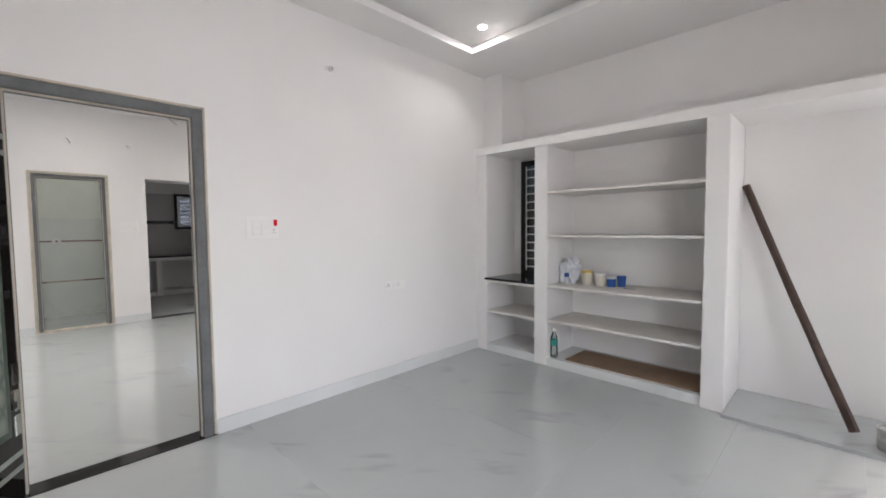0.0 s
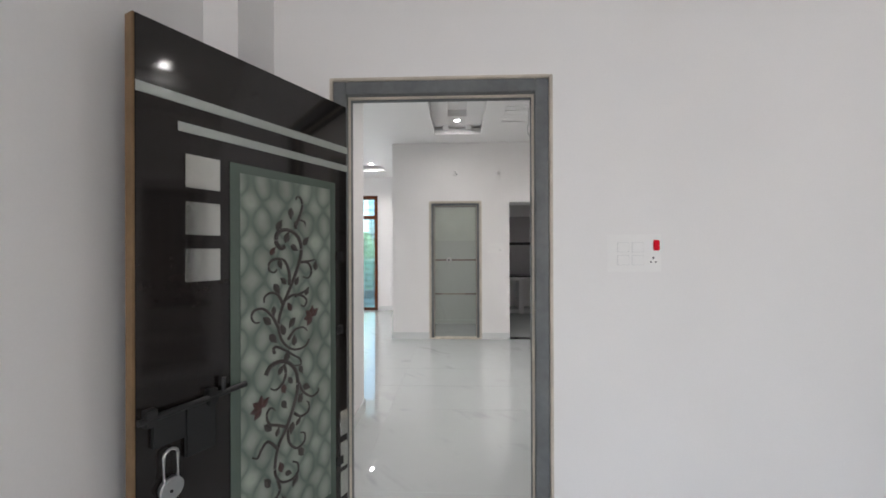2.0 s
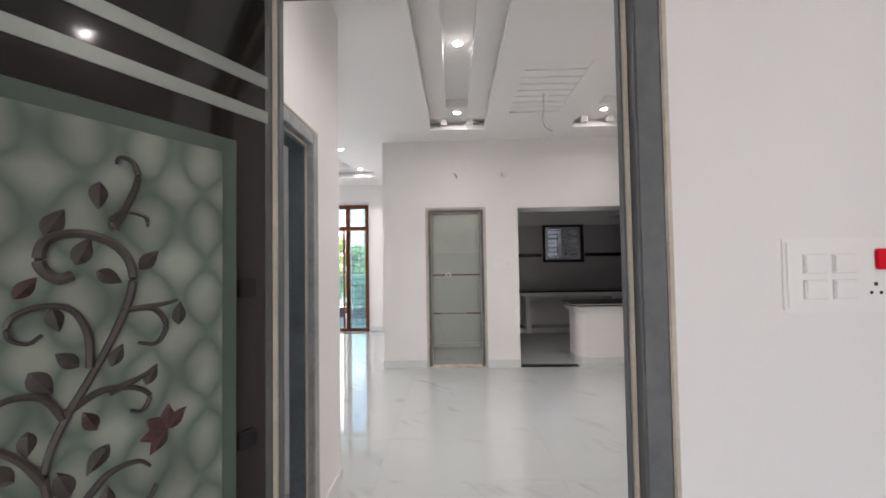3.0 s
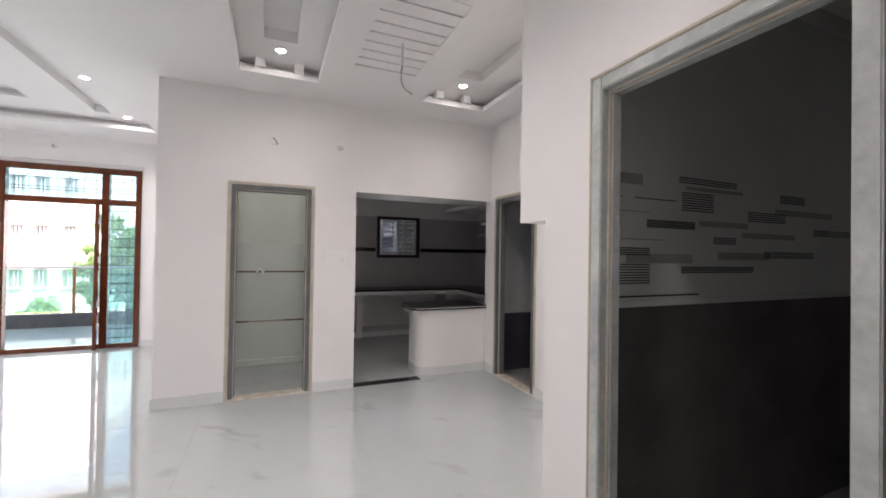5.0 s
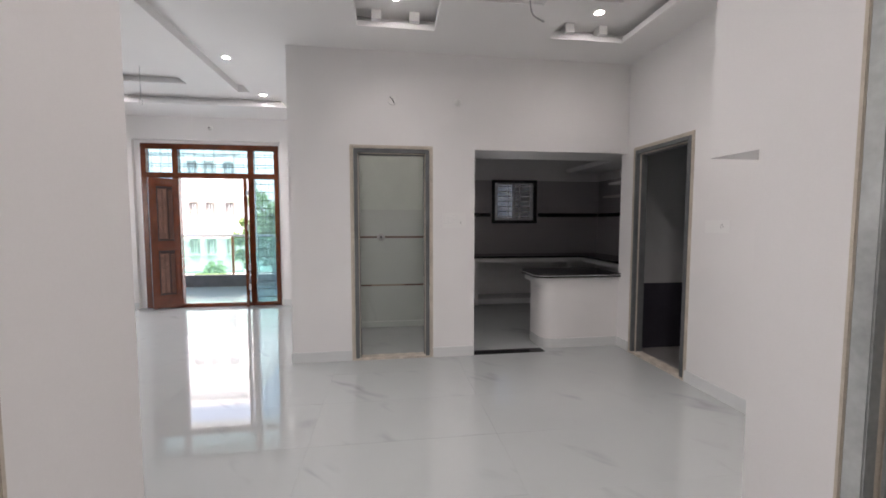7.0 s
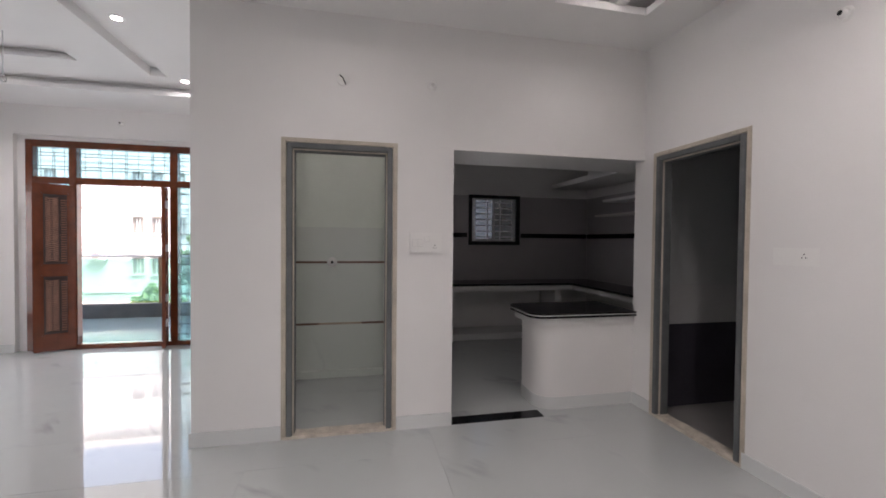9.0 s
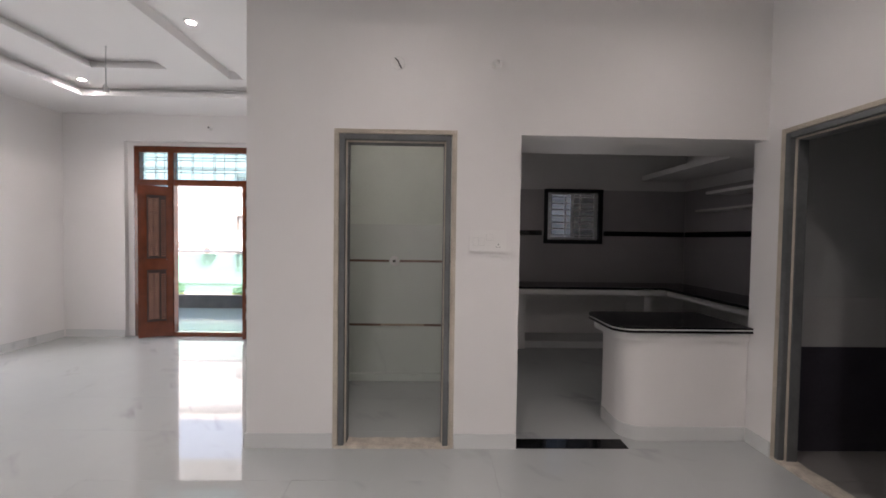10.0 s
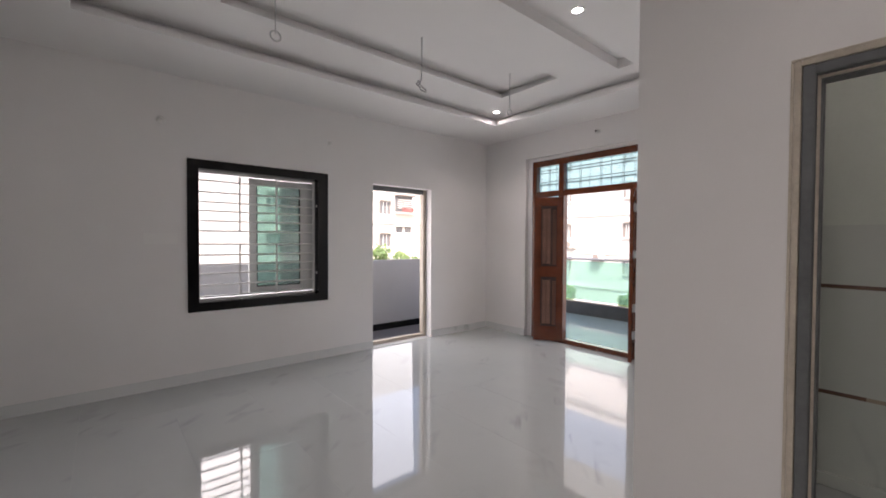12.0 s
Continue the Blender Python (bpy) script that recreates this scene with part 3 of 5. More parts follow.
setting("threshold_kitchen", Solid().box(-7.09, -6.965, 1.385, 2.16, -0.012, 0.006, 0.002), M_BLACK, "polished black granite threshold strip", "threshold")


def skirting(name, x0, x1, y0, y1):
    setting(name, Solid().box(x0, x1, y0, y1, -0.01, 0.10, 0.003), M_SKIRT, "white marble skirting along the wall foot", "skirting")


T = 0.012
skirting("baseboard_bedroom_a", -2.43, -2.43 + T, 1.003, 3.67)
skirting("baseboard_bedroom_b", -2.14, 2.3, -0.33, -0.33 + T)
skirting("baseboard_bedroom_c", 2.3 - T, 2.3, -0.3, 4.2)
skirting("baseboard_lobby_a", -4.16, -3.745, -0.22, -0.22 + T)
skirting("baseboard_lobby_b", -4.16 - T, -4.16, -4.2, -0.22 + T)
skirting("baseboard_lobby_c", -4.08, -3.805, 1.69 - T, 1.69)
skirting("baseboard_lobby_d", -4.08 - T, -4.08, 1.69 - T, 3.04)
skirting("baseboard_hall_a", -6.035, -4.1, 3.06 - T, 3.06)
skirting("baseboard_hall_b", -7.075, -6.865, 3.06 - T, 3.06)
skirting("baseboard_dining_a", -6.97, -6.97 + T, -0.43 - T, 0.142)
skirting("baseboard_dining_b", -6.97, -6.97 + T, 0.958, 1.385)
skirting("baseboard_living_a", -9.87, -6.97, -0.43 - T, -0.43)
skirting("baseboard_living_b", -9.88, -9.88 + T, -4.22, -3.42)
skirting("baseboard_living_c", -9.88, -9.88 + T, -1.22, -0.45)
skirting("baseboard_living_d", -9.86, -8.70, -4.24, -4.24 + T)
skirting("baseboard_living_e", -7.71, -4.18, -4.24, -4.24 + T)

# ---- bedroom: built-in shelves ----
YF, YB = 3.67, 4.2
sh = thing("built_in_shelves", Matrix.Translation((-1.2, YF, 0)), "white plastered built-in wall shelves with wide columns", "shelves")
part("column", Solid().box(-2.43, -2.29, YF, YB, 0, 2.13, 0.004), M_WALL, sh)
part("column", Solid().box(-1.69, -1.55, YF, YB, 0, 2.13, 0.004), M_WALL, sh)
part("column", Solid().box(-0.25, -0.105, YF - 0.03, YB, 0, 2.13, 0.006), M_WALL, sh)
part("beam", Solid().box(-2.44, 2.3, YF - 0.015, YB, 2.13, 2.21, 0.004), M_WALL, sh)
part("plinth", Solid().box(-2.29, -1.69, YF, YB, 0, 0.08, 0.003), M_SKIRT, sh, "marble faced plinth")
part("plinth", Solid().box(-1.55, -0.25, YF, YB, 0, 0.08, 0.003), M_SKIRT, sh, "marble faced plinth")
for z in (1.692, 1.277, 0.79, 0.452):
    part("shelf", Solid().box(-1.55, -0.25, YF - 0.005, YB, z - 0.022, z, 0.004), M_SHELF, sh)
part("shelf", Solid().box(-2.29, -1.69, YF - 0.005, YB, 0.425, 0.447, 0.004), M_SHELF, sh)
part("shelf", Solid().box(-2.29, -1.69, YF, YB, 0.755, 0.782, 0.004), M_SHELF, sh)
part("granite_slab", Solid().box(-2.31, -1.69, YF - 0.02, YB, 0.783, 0.805, 0.004), M_BLACK, sh, "polished black granite sill slab")
part("ledge", Solid().box(-0.105, 1.35, YF - 0.10, YB, 0.0, 0.022, 0.003), M_FLOOR, sh, "low marble ledge inside the tall recess")
part("ledge_joint", Solid().box(-0.105, 1.35, YF - 0.106, YF - 0.10, 0.001, 0.007), M_GREYP, sh, "grey joint line at the floor")

nw = thing("window_1", Matrix.Translation((-1.95, YB + 0.02, 0.8)), "small black framed window with white grille bars", "window", kind="structure")
part("window_frame", Solid().sheet("y", YB - 0.02, YB + 0.05, -2.19, -1.70, 0.806, 2.1, [(-2.135, -1.735, 0.85, 2.05)]), M_BLACK, nw, "black granite surround")
for k in range(13):
    z = 0.90 + k * 0.092
    part("grille_bar", Solid().box(-2.13, -1.74, YB - 0.005, YB + 0.007, z - 0.006, z + 0.006), M_GRILLE, nw)
for x in (-2.125, -1.99, -1.86, -1.745):
    part("grille_upright", Solid().box(x - 0.007, x + 0.007, YB - 0.012, YB - 0.006, 0.86, 2.04), M_GRILLE, nw)
part("pane", Solid().box(-2.135, -1.735, YB + 0.03, YB + 0.034, 0.85, 2.05), M_GREYGLASS, nw)

# things on the shelves
def blob(cx_, cy_, cz_, rx, ry, rz, seed, rough=0.25):
    bm = bmesh.new()
    bmesh.ops.create_icosphere(bm, subdivisions=3, radius=1)
    for v in bm.verts:
        d = 1 + rough * noise.noise(v.co * 2.1 + Vector((seed, 0, 0))) + 0.5 * rough * noise.noise(v.co * 5.3 + Vector((0, seed, 0)))
        z = max(v.co.z * d, -0.86)
        v.co = Vector((cx_ + v.co.x * d * rx, cy_ + v.co.y * d * ry, cz_ + (z + 0.86) * rz))
    return Solid().take(bm)


bag = thing("plastic_bag", Matrix.Translation((-1.455, 3.93, 0.79)), "crumpled white and blue plastic packet on the shelf", "bag")
part("bag_body", blob(-1.455, 3.93, 0.79, 0.09, 0.06, 0.115, 4.0, 0.6), M_BAG, bag)
part("bag_top", blob(-1.42, 3.93, 0.915, 0.062, 0.045, 0.07, 9.0, 0.9), M_BAG, bag)
part("print_patch", Solid().box(-1.47, -1.42, 3.865, 3.872, 0.86, 0.90, 0.003), M_BLUE, bag, "faded blue printed patch")


def tub(x, y, z, r, h, body, lid, label, lid_label):
    ob = thing("tub", Matrix.Translation((x, y, z)), label, "tub", group="tubs on the shelf")
    part("tub_body", Solid().lathe([(r * 0.86, 0), (r * 0.9, 0.004), (r, h), (r * 0.9, h)], (x, y, z)), body, ob, smooth=True)
    part("lid", Solid().lathe([(r * 1.06, 0), (r * 1.06, 0.014), (r * 0.95, 0.02), (r * 0.3, 0.02)], (x, y, z + h)), lid, ob, lid_label, smooth=True)


tub(-1.285, 3.97, 0.79, 0.05, 0.115, M_CREAM, M_YELLOW, "cream plastic tub with a yellow lid", "yellow lid")
tub(-1.155, 3.96, 0.79, 0.048, 0.105, M_CREAM, M_WHITE, "cream plastic tub with a white lid", "white lid")
tub(-1.05, 3.97, 0.79, 0.042, 0.075, M_BLUE, M_WHITE, "small blue jar with a white lid", "white lid")
tub(-0.985, 4.04, 0.79, 0.04, 0.08, M_BLUE, M_BLUE, "small blue jar with a blue lid", "blue lid")
scrap = thing("putty_scrap", Matrix.Translation((-0.87, 3.93, 0.79)), "thin grey scrap lying on the shelf", "scrap")
part("scrap_sheet", Solid().box(-0.92, -0.82, 3.9, 3.95, 0.79, 0.796, 0.002), M_GREYP, scrap)

btl = thing("water_bottle", Matrix.Translation((-1.512, 3.75, 0.08)), "clear plastic water bottle with a teal label", "bottle")
part("bottle_body", Solid().lathe([(0.03, 0), (0.034, 0.006), (0.034, 0.09), (0.032, 0.10), (0.034, 0.11), (0.034, 0.16), (0.028, 0.2), (0.014, 0.235), (0.013, 0.25)], (-1.512, 3.75, 0.08)), M_GLASS, btl, smooth=True)
part("label", Solid().lathe([(0.0352, 0.115), (0.0352, 0.17), (0.034, 0.17), (0.034, 0.115)], (-1.512, 3.75, 0.08)), M_TEAL, btl, "teal paper label", smooth=True)
part("cap", Solid().lathe([(0.016, 0.25), (0.016, 0.272), (0.012, 0.274)], (-1.512, 3.75, 0.08)), M_WHITE, btl, "white cap", smooth=True)

card = thing("cardboard_sheet", Matrix.Translation((-0.8, 3.9, 0.08)), "flat brown cardboard sheet on the lowest shelf", "cardboard")
part("sheet", Solid().box(-1.38, -0.27, 3.72, 4.12, 0.081, 0.090, 0.002), M_CARD, card)

pole = thing("timber_pole", Matrix.Translation((0.53, 3.83, 0.022)), "dark rough timber pole leaning in the recess", "pole")
bm = bmesh.new()
bmesh.ops.create_cone(bm, cap_ends=True, segments=10, radius1=0.028, radius2=0.026, depth=1.0)
bmesh.ops.subdivide_edges(bm, edges=[e for e in bm.edges if abs(e.verts[0].co.z - e.verts[1].co.z) > 0.5], cuts=14)
A, B = Vector((0.56, 3.80, 0.045)), Vector((-0.08, 4.14, 1.66))
for v in bm.verts:
    t_ = v.co.z + 0.5
    w_ = 1 + 0.14 * noise.noise(Vector((v.co.x * 30, v.co.y * 30, t_ * 6)))
    v.co = Vector((v.co.x * w_ + 0.012 * math.sin(t_ * 3.0), v.co.y * w_, t_ * (B - A).length))
bm.transform(Matrix.Translation(A) @ (B - A).to_track_quat("Z", "Y").to_matrix().to_4x4())
part("shaft", Solid().take(bm), M_POLE, pole, smooth=True)

tin = thing("paint_tin", Matrix.Translation((0.72, 3.70, 0.022)), "scuffed grey metal paint tin on the floor ledge", "tin")
part("can", Solid().lathe([(0.068, 0), (0.07, 0.004), (0.07, 0.06), (0.072, 0.063), (0.07, 0.066), (0.07, 0.125), (0.073, 0.13), (0.064, 0.13), (0.064, 0.118)], (0.72, 3.70, 0.022)), M_TIN, tin, smooth=True)
part("handle", Solid().tube([(0.72 + 0.072 * math.cos(a), 3.70 - 0.02 - 0.072 * abs(math.sin(a)) * 0.3, 0.13 - 0.06 * math.sin(a)) for a in np.linspace(0, math.pi, 12)], 0.003), M_STEEL, tin, "thin wire handle")

# ---- bedroom: open door ----
HX, HY, ANG = -2.408, 0.1106, -25.7
leaf_m = Matrix.Translation((HX, HY, 0)) @ Matrix.Rotation(radians(ANG), 4, "Z")
door = thing("open_door", leaf_m, "open dark laminate door with etched glass vine panel", "door")
part("slab", Solid().box(-0.022, 0.782, -0.036, 0, 0.008, 2.0, 0.002), M_DARKWOOD, door, local=True)
part("edge_band", Solid().box(0.782, 0.788, -0.037, 0.001, 0.008, 2.0, 0.002), mat("pale_pine_edge", (0.19, 0.115, 0.055), 0.6, var=0.3, scale=8, bump=0.1), door, "bare pine edge", local=True)
for z0, z1, u1 in ((1.798, 1.825, 0.781), (1.721, 1.747, 0.677), (0.236, 0.262, 0.675), (0.165, 0.190, 0.781)):
    part("inlay_strip", Solid().box(-0.02, u1, 0.0005, 0.003, z0, z1), M_STRIPE, door, "silver inlay strip", local=True)
for z0 in (1.565, 1.430, 1.295):
    part("mirror_square", Solid().box(0.555, 0.658, 0.0005, 0.004, z0, z0 + 0.095, 0.001), M_MIRROR, door, "satin mirror square", local=True)
for z0 in (0.60, 0.468, 0.345):
    part("mirror_square", Solid().box(-0.018, 0.028, 0.0005, 0.004, z0, z0 + 0.105, 0.001), M_MIRROR, door, "satin mirror square", local=True)
part("glass_border", Solid().box(0.057, 0.522, 0.0005, 0.004, 0.36, 1.662), M_FROSTEDGE, door, "plain green glass border", local=True)
panel = part("glass_panel", Solid().box(0.088, 0.49, 0.0045, 0.007, 0.395, 1.632, 0.001), M_FROST, door, "etched green glass panel", local=True)


def smooth_line(pts, per=8):
    """Points along a smooth curve through pts."""
    out = []
    p = [Vector(q) for q in pts]
    for i in range(len(p) - 1):
        a, b, c_, d = p[max(i - 1, 0)], p[i], p[i + 1], p[min(i + 2, len(p) - 1)]
        for k in range(per):
            t_ = k / per
            out.append(0.5 * ((2 * b) + (c_ - a) * t_ + (2 * a - 5 * b + 4 * c_ - d) * t_ ** 2 + (3 * b - a - 3 * c_ + d) * t_ ** 3))
    return out + [p[-1]]


VY = 0.0085


def stem(pts, r0, taper):
    return Solid().tube([(q[0], VY, q[1]) for q in smooth_line(pts)], r0, seg=6, taper=taper)


part("vine_stem", stem([(0.32, 1.397), (0.337, 1.392), (0.355, 1.414), (0.348, 1.446), (0.313, 1.458), (0.271, 1.445), (0.246, 1.412), (0.245, 1.367), (0.266, 1.307), (0.297, 1.244), (0.327, 1.189), (0.345, 1.135), (0.339, 1.082), (0.311, 1.041), (0.269, 1.02), (0.223, 1.024), (0.205, 1.046)], 0.0085, 0.45), M_VINE, panel, "raised brown painted vine", local=True, smooth=True)
part("vine_scroll", stem([(0.271, 1.466), (0.251, 1.508), (0.237, 1.549), (0.243, 1.576), (0.261, 1.582), (0.266, 1.57)], 0.0062, 0.4), M_VINE, panel, "raised brown painted scroll", local=True, smooth=True)
part("vine_scroll", stem([(0.267, 1.464), (0.271, 1.483), (0.251, 1.496), (0.225, 1.49), (0.222, 1.474)], 0.0062, 0.4), M_VINE, panel, "raised brown painted scroll", local=True, smooth=True)
part("vine_scroll", stem([(0.297, 1.26), (0.3, 1.309), (0.32, 1.347), (0.354, 1.355), (0.381, 1.343), (0.384, 1.318), (0.365, 1.307), (0.351, 1.317)], 0.0062, 0.4), M_VINE, panel, "raised brown painted scroll", local=True, smooth=True)
part("vine_scroll", stem([(0.258, 1.34), (0.213, 1.338), (0.192, 1.308), (0.206, 1.28), (0.234, 1.285)], 0.0062, 0.4), M_VINE, panel, "raised brown painted scroll", local=True, smooth=True)
part("vine_scroll", stem([(0.253, 1.34), (0.199, 1.344), (0.173, 1.349)], 0.0062, 0.4), M_VINE, panel, "raised brown painted scroll", local=True, smooth=True)
part("vine_scroll", stem([(0.327, 1.195), (0.349, 1.229), (0.381, 1.238), (0.402, 1.226), (0.404, 1.207)], 0.0062, 0.4), M_VINE, panel, "raised brown painted scroll", local=True, smooth=True)
part("vine_scroll", stem([(0.347, 1.115), (0.372, 1.156), (0.407, 1.186), (0.441, 1.186), (0.452, 1.167), (0.441, 1.146), (0.422, 1.144)], 0.0062, 0.4), M_VINE, panel, "raised brown painted scroll", local=True, smooth=True)
part("vine_scroll", stem([(0.327, 1.2), (0.285, 1.221), (0.241, 1.215), (0.217, 1.195), (0.228, 1.174), (0.244, 1.18)], 0.0062, 0.4), M_VINE, panel, "raised brown painted scroll", local=True, smooth=True)
part("vine_scroll", stem([(0.273, 1.216), (0.227, 1.23), (0.211, 1.237)], 0.0062, 0.4), M_VINE, panel, "raised brown painted scroll", local=True, smooth=True)
part("vine_scroll", stem([(0.305, 1.063), (0.274, 1.093), (0.235, 1.096), (0.215, 1.08)], 0.0062, 0.4), M_VINE, panel, "raised brown painted scroll", local=True, smooth=True)
part("vine_stem", stem([(0.399, 0.96), (0.378, 0.987), (0.335, 0.993), (0.294, 0.972), (0.267, 0.932), (0.262, 0.875), (0.282, 0.813), (0.31, 0.754), (0.344, 0.706), (0.36, 0.654), (0.36, 0.605), (0.334, 0.567), (0.29, 0.554), (0.261, 0.568), (0.261, 0.598), (0.284, 0.616)], 0.0085, 0.4), M_VINE, panel, "raised brown painted vine", local=True, smooth=True)
part("vine_scroll", stem([(0.362, 1.027), (0.367, 1.041), (0.356, 1.048), (0.323, 1.031), (0.281, 1.002), (0.25, 0.981), (0.246, 0.96), (0.275, 0.962)], 0.0062, 0.4), M_VINE, panel, "raised brown painted scroll", local=True, smooth=True)
part("vine_scroll", stem([(0.323, 0.979), (0.315, 0.944), (0.329, 0.913), (0.357, 0.898), (0.379, 0.91)], 0.0062, 0.4), M_VINE, panel, "raised brown painted scroll", local=True, smooth=True)
part("vine_scroll", stem([(0.262, 0.908), (0.238, 0.859), (0.197, 0.825), (0.163, 0.829), (0.157, 0.847)], 0.0062, 0.4), M_VINE, panel, "raised brown painted scroll", local=True, smooth=True)
part("vine_scroll", stem([(0.277, 0.788), (0.245, 0.767), (0.211, 0.774), (0.207, 0.801), (0.218, 0.813)], 0.0062, 0.4), M_VINE, panel, "raised brown painted scroll", local=True, smooth=True)
part("vine_scroll", stem([(0.313, 0.753), (0.353, 0.774), (0.385, 0.791), (0.395, 0.825), (0.379, 0.843), (0.361, 0.829)], 0.0062, 0.4), M_VINE, panel, "raised brown painted scroll", local=True, smooth=True)
part("vine_scroll", stem([(0.307, 0.744), (0.3, 0.691), (0.266, 0.657), (0.231, 0.666), (0.228, 0.696), (0.248, 0.707)], 0.0062, 0.4), M_VINE, panel, "raised brown painted scroll", local=True, smooth=True)
part("vine_scroll", stem([(0.354, 0.694), (0.39, 0.731), (0.416, 0.716), (0.431, 0.694), (0.45, 0.705)], 0.0062, 0.4), M_VINE, panel, "raised brown painted scroll", local=True, smooth=True)
part("vine_scroll", stem([(0.35, 0.58), (0.343, 0.539), (0.367, 0.52), (0.392, 0.528)], 0.0062, 0.4), M_VINE, panel, "raised brown painted scroll", local=True, smooth=True)
part("vine_scroll", stem([(0.345, 0.515), (0.369, 0.48), (0.365, 0.437), (0.348, 0.437)], 0.0062, 0.4), M_VINE, panel, "raised brown painted scroll", local=True, smooth=True)
rc = random.Random(5)


def petal(u, z, ang, ln):
    s_ = Solid()
    n_ = 7
    ca, sa = math.cos(ang), math.sin(ang)
    left, right, mid = [], [], []
    for i in range(n_):
        t_ = i / (n_ - 1)
        wd = 0.30 * ln * math.sin(math.pi * t_ ** 0.8)
        for store, q in ((left, wd), (right, -wd), (mid, 0)):
            store.append((u + ca * t_ * ln - sa * q, 0.0073 if store is not mid else 0.0105, z + sa * t_ * ln + ca * q))
    k = len(s_.v)
    s_.v += left + mid + right
    for i in range(n_ - 1):
        s_.f += [[k + i, k + i + 1, k + n_ + i + 1, k + n_ + i], [k + n_ + i, k + n_ + i + 1, k + 2 * n_ + i + 1, k + 2 * n_ + i]]
    return s_


LEAVES = [(0.289, 1.517), (0.34, 1.472), (0.307, 1.432), (0.274, 1.393), (0.219, 1.419), (0.368, 1.382), (0.337, 1.335), (0.17, 1.325), (0.323, 1.276), (0.351, 1.25), (0.263, 1.271), (0.214, 1.229), (0.364, 1.173), (0.392, 1.145), (0.296, 1.181), (0.286, 1.121), (0.326, 1.103), (0.275, 1.055), (0.367, 1.079), (0.308, 1.005), (0.335, 0.962), (0.244, 0.94), (0.294, 0.915), (0.324, 0.895), (0.217, 0.868), (0.247, 0.835), (0.247, 0.836), (0.321, 0.835), (0.349, 0.75), (0.256, 0.753), (0.288, 0.738), (0.39, 0.78), (0.336, 0.621), (0.303, 0.583), (0.246, 0.637), (0.392, 0.593), (0.273, 0.541), (0.324, 0.498)]
for k, (u, z) in enumerate(LEAVES):
    a = rc.uniform(0.7, 2.4) if k % 3 else rc.uniform(3.6, 5.4)
    ln = rc.uniform(0.034, 0.046)
    part("vine_leaf", petal(u - 0.5 * ln * math.cos(a), z - 0.5 * ln * math.sin(a), a, ln), M_LEAFRED if k % 9 == 5 else M_VINE, panel, local=True)
for u, z in ((0.189, 1.13), (0.416, 0.855)):
    for a in (-0.9, -0.1, 0.7, 1.6, 2.4):
        part("vine_leaf", petal(u, z, a, 0.042), M_LEAFRED, panel, "dark red five-lobed leaf", local=True)

latch = part("latch", Solid().tube([(0.785, 0.018, 0.945), (0.48, 0.018, 0.958)], 0.009, seg=10).box(0.74, 0.77, 0, 0.026, 0.925, 0.972, 0.003).box(0.575, 0.605, 0, 0.026, 0.93, 0.977, 0.003).box(0.575, 0.665, 0.002, 0.013, 0.80, 0.955, 0.012).box(0.66, 0.75, 0.002, 0.012, 0.86, 0.955, 0.012), M_BLACKMETAL, door, "black iron sliding bolt", local=True)
part("bolt_knob", Solid().rod((0.555, 0.018, 0.955), (0.555, 0.018, 1.0), 0.006), M_BLACKMETAL, latch, local=True)
for z in (1.36, 1.05, 0.5):
    part("hinge", Solid().box(0.012, 0.05, 0.0005, 0.007, z - 0.018, z + 0.018, 0.002), M_BLACKMETAL, door, "black hinge plate", local=True)
lock_m = leaf_m @ Matrix.Translation((0.705, 0.016, 0.73))
lock = thing("padlock", lock_m, "round steel padlock hanging from the door bolt", "padlock")
bm = bmesh.new()
bmesh.ops.create_cone(bm, cap_ends=True, segments=24, radius1=0.031, radius2=0.031, depth=0.02)
bmesh.ops.bevel(bm, geom=[e for e in bm.edges if len(e.link_faces) == 2 and abs(e.verts[0].co.z - e.verts[1].co.z) < 1e-5], offset=0.004, segments=2, affect="EDGES")
bm.transform(Matrix.Translation((0, 0, 0.012)) @ Matrix.Rotation(radians(90), 4, "X"))
body = part("lock_body", Solid().take(bm), M_STEEL, lock, "brushed steel body", local=True, smooth=True)
part("shackle", Solid().tube([(-0.018, 0, 0.03), (-0.018, 0, 0.10)] + [(-0.018 * math.cos(a), 0, 0.10 + 0.018 * math.sin(a)) for a in np.linspace(0.2, 2.94, 8)] + [(0.018, 0, 0.10), (0.018, 0, 0.03)], 0.004, seg=8), M_STEEL, lock, "polished shackle", local=True, smooth=True)
part("keyhole", Solid().rod((0.004, 0.008, 0.008), (0.004, 0.0125, 0.008), 0.004), M_HOLE, body, local=True)


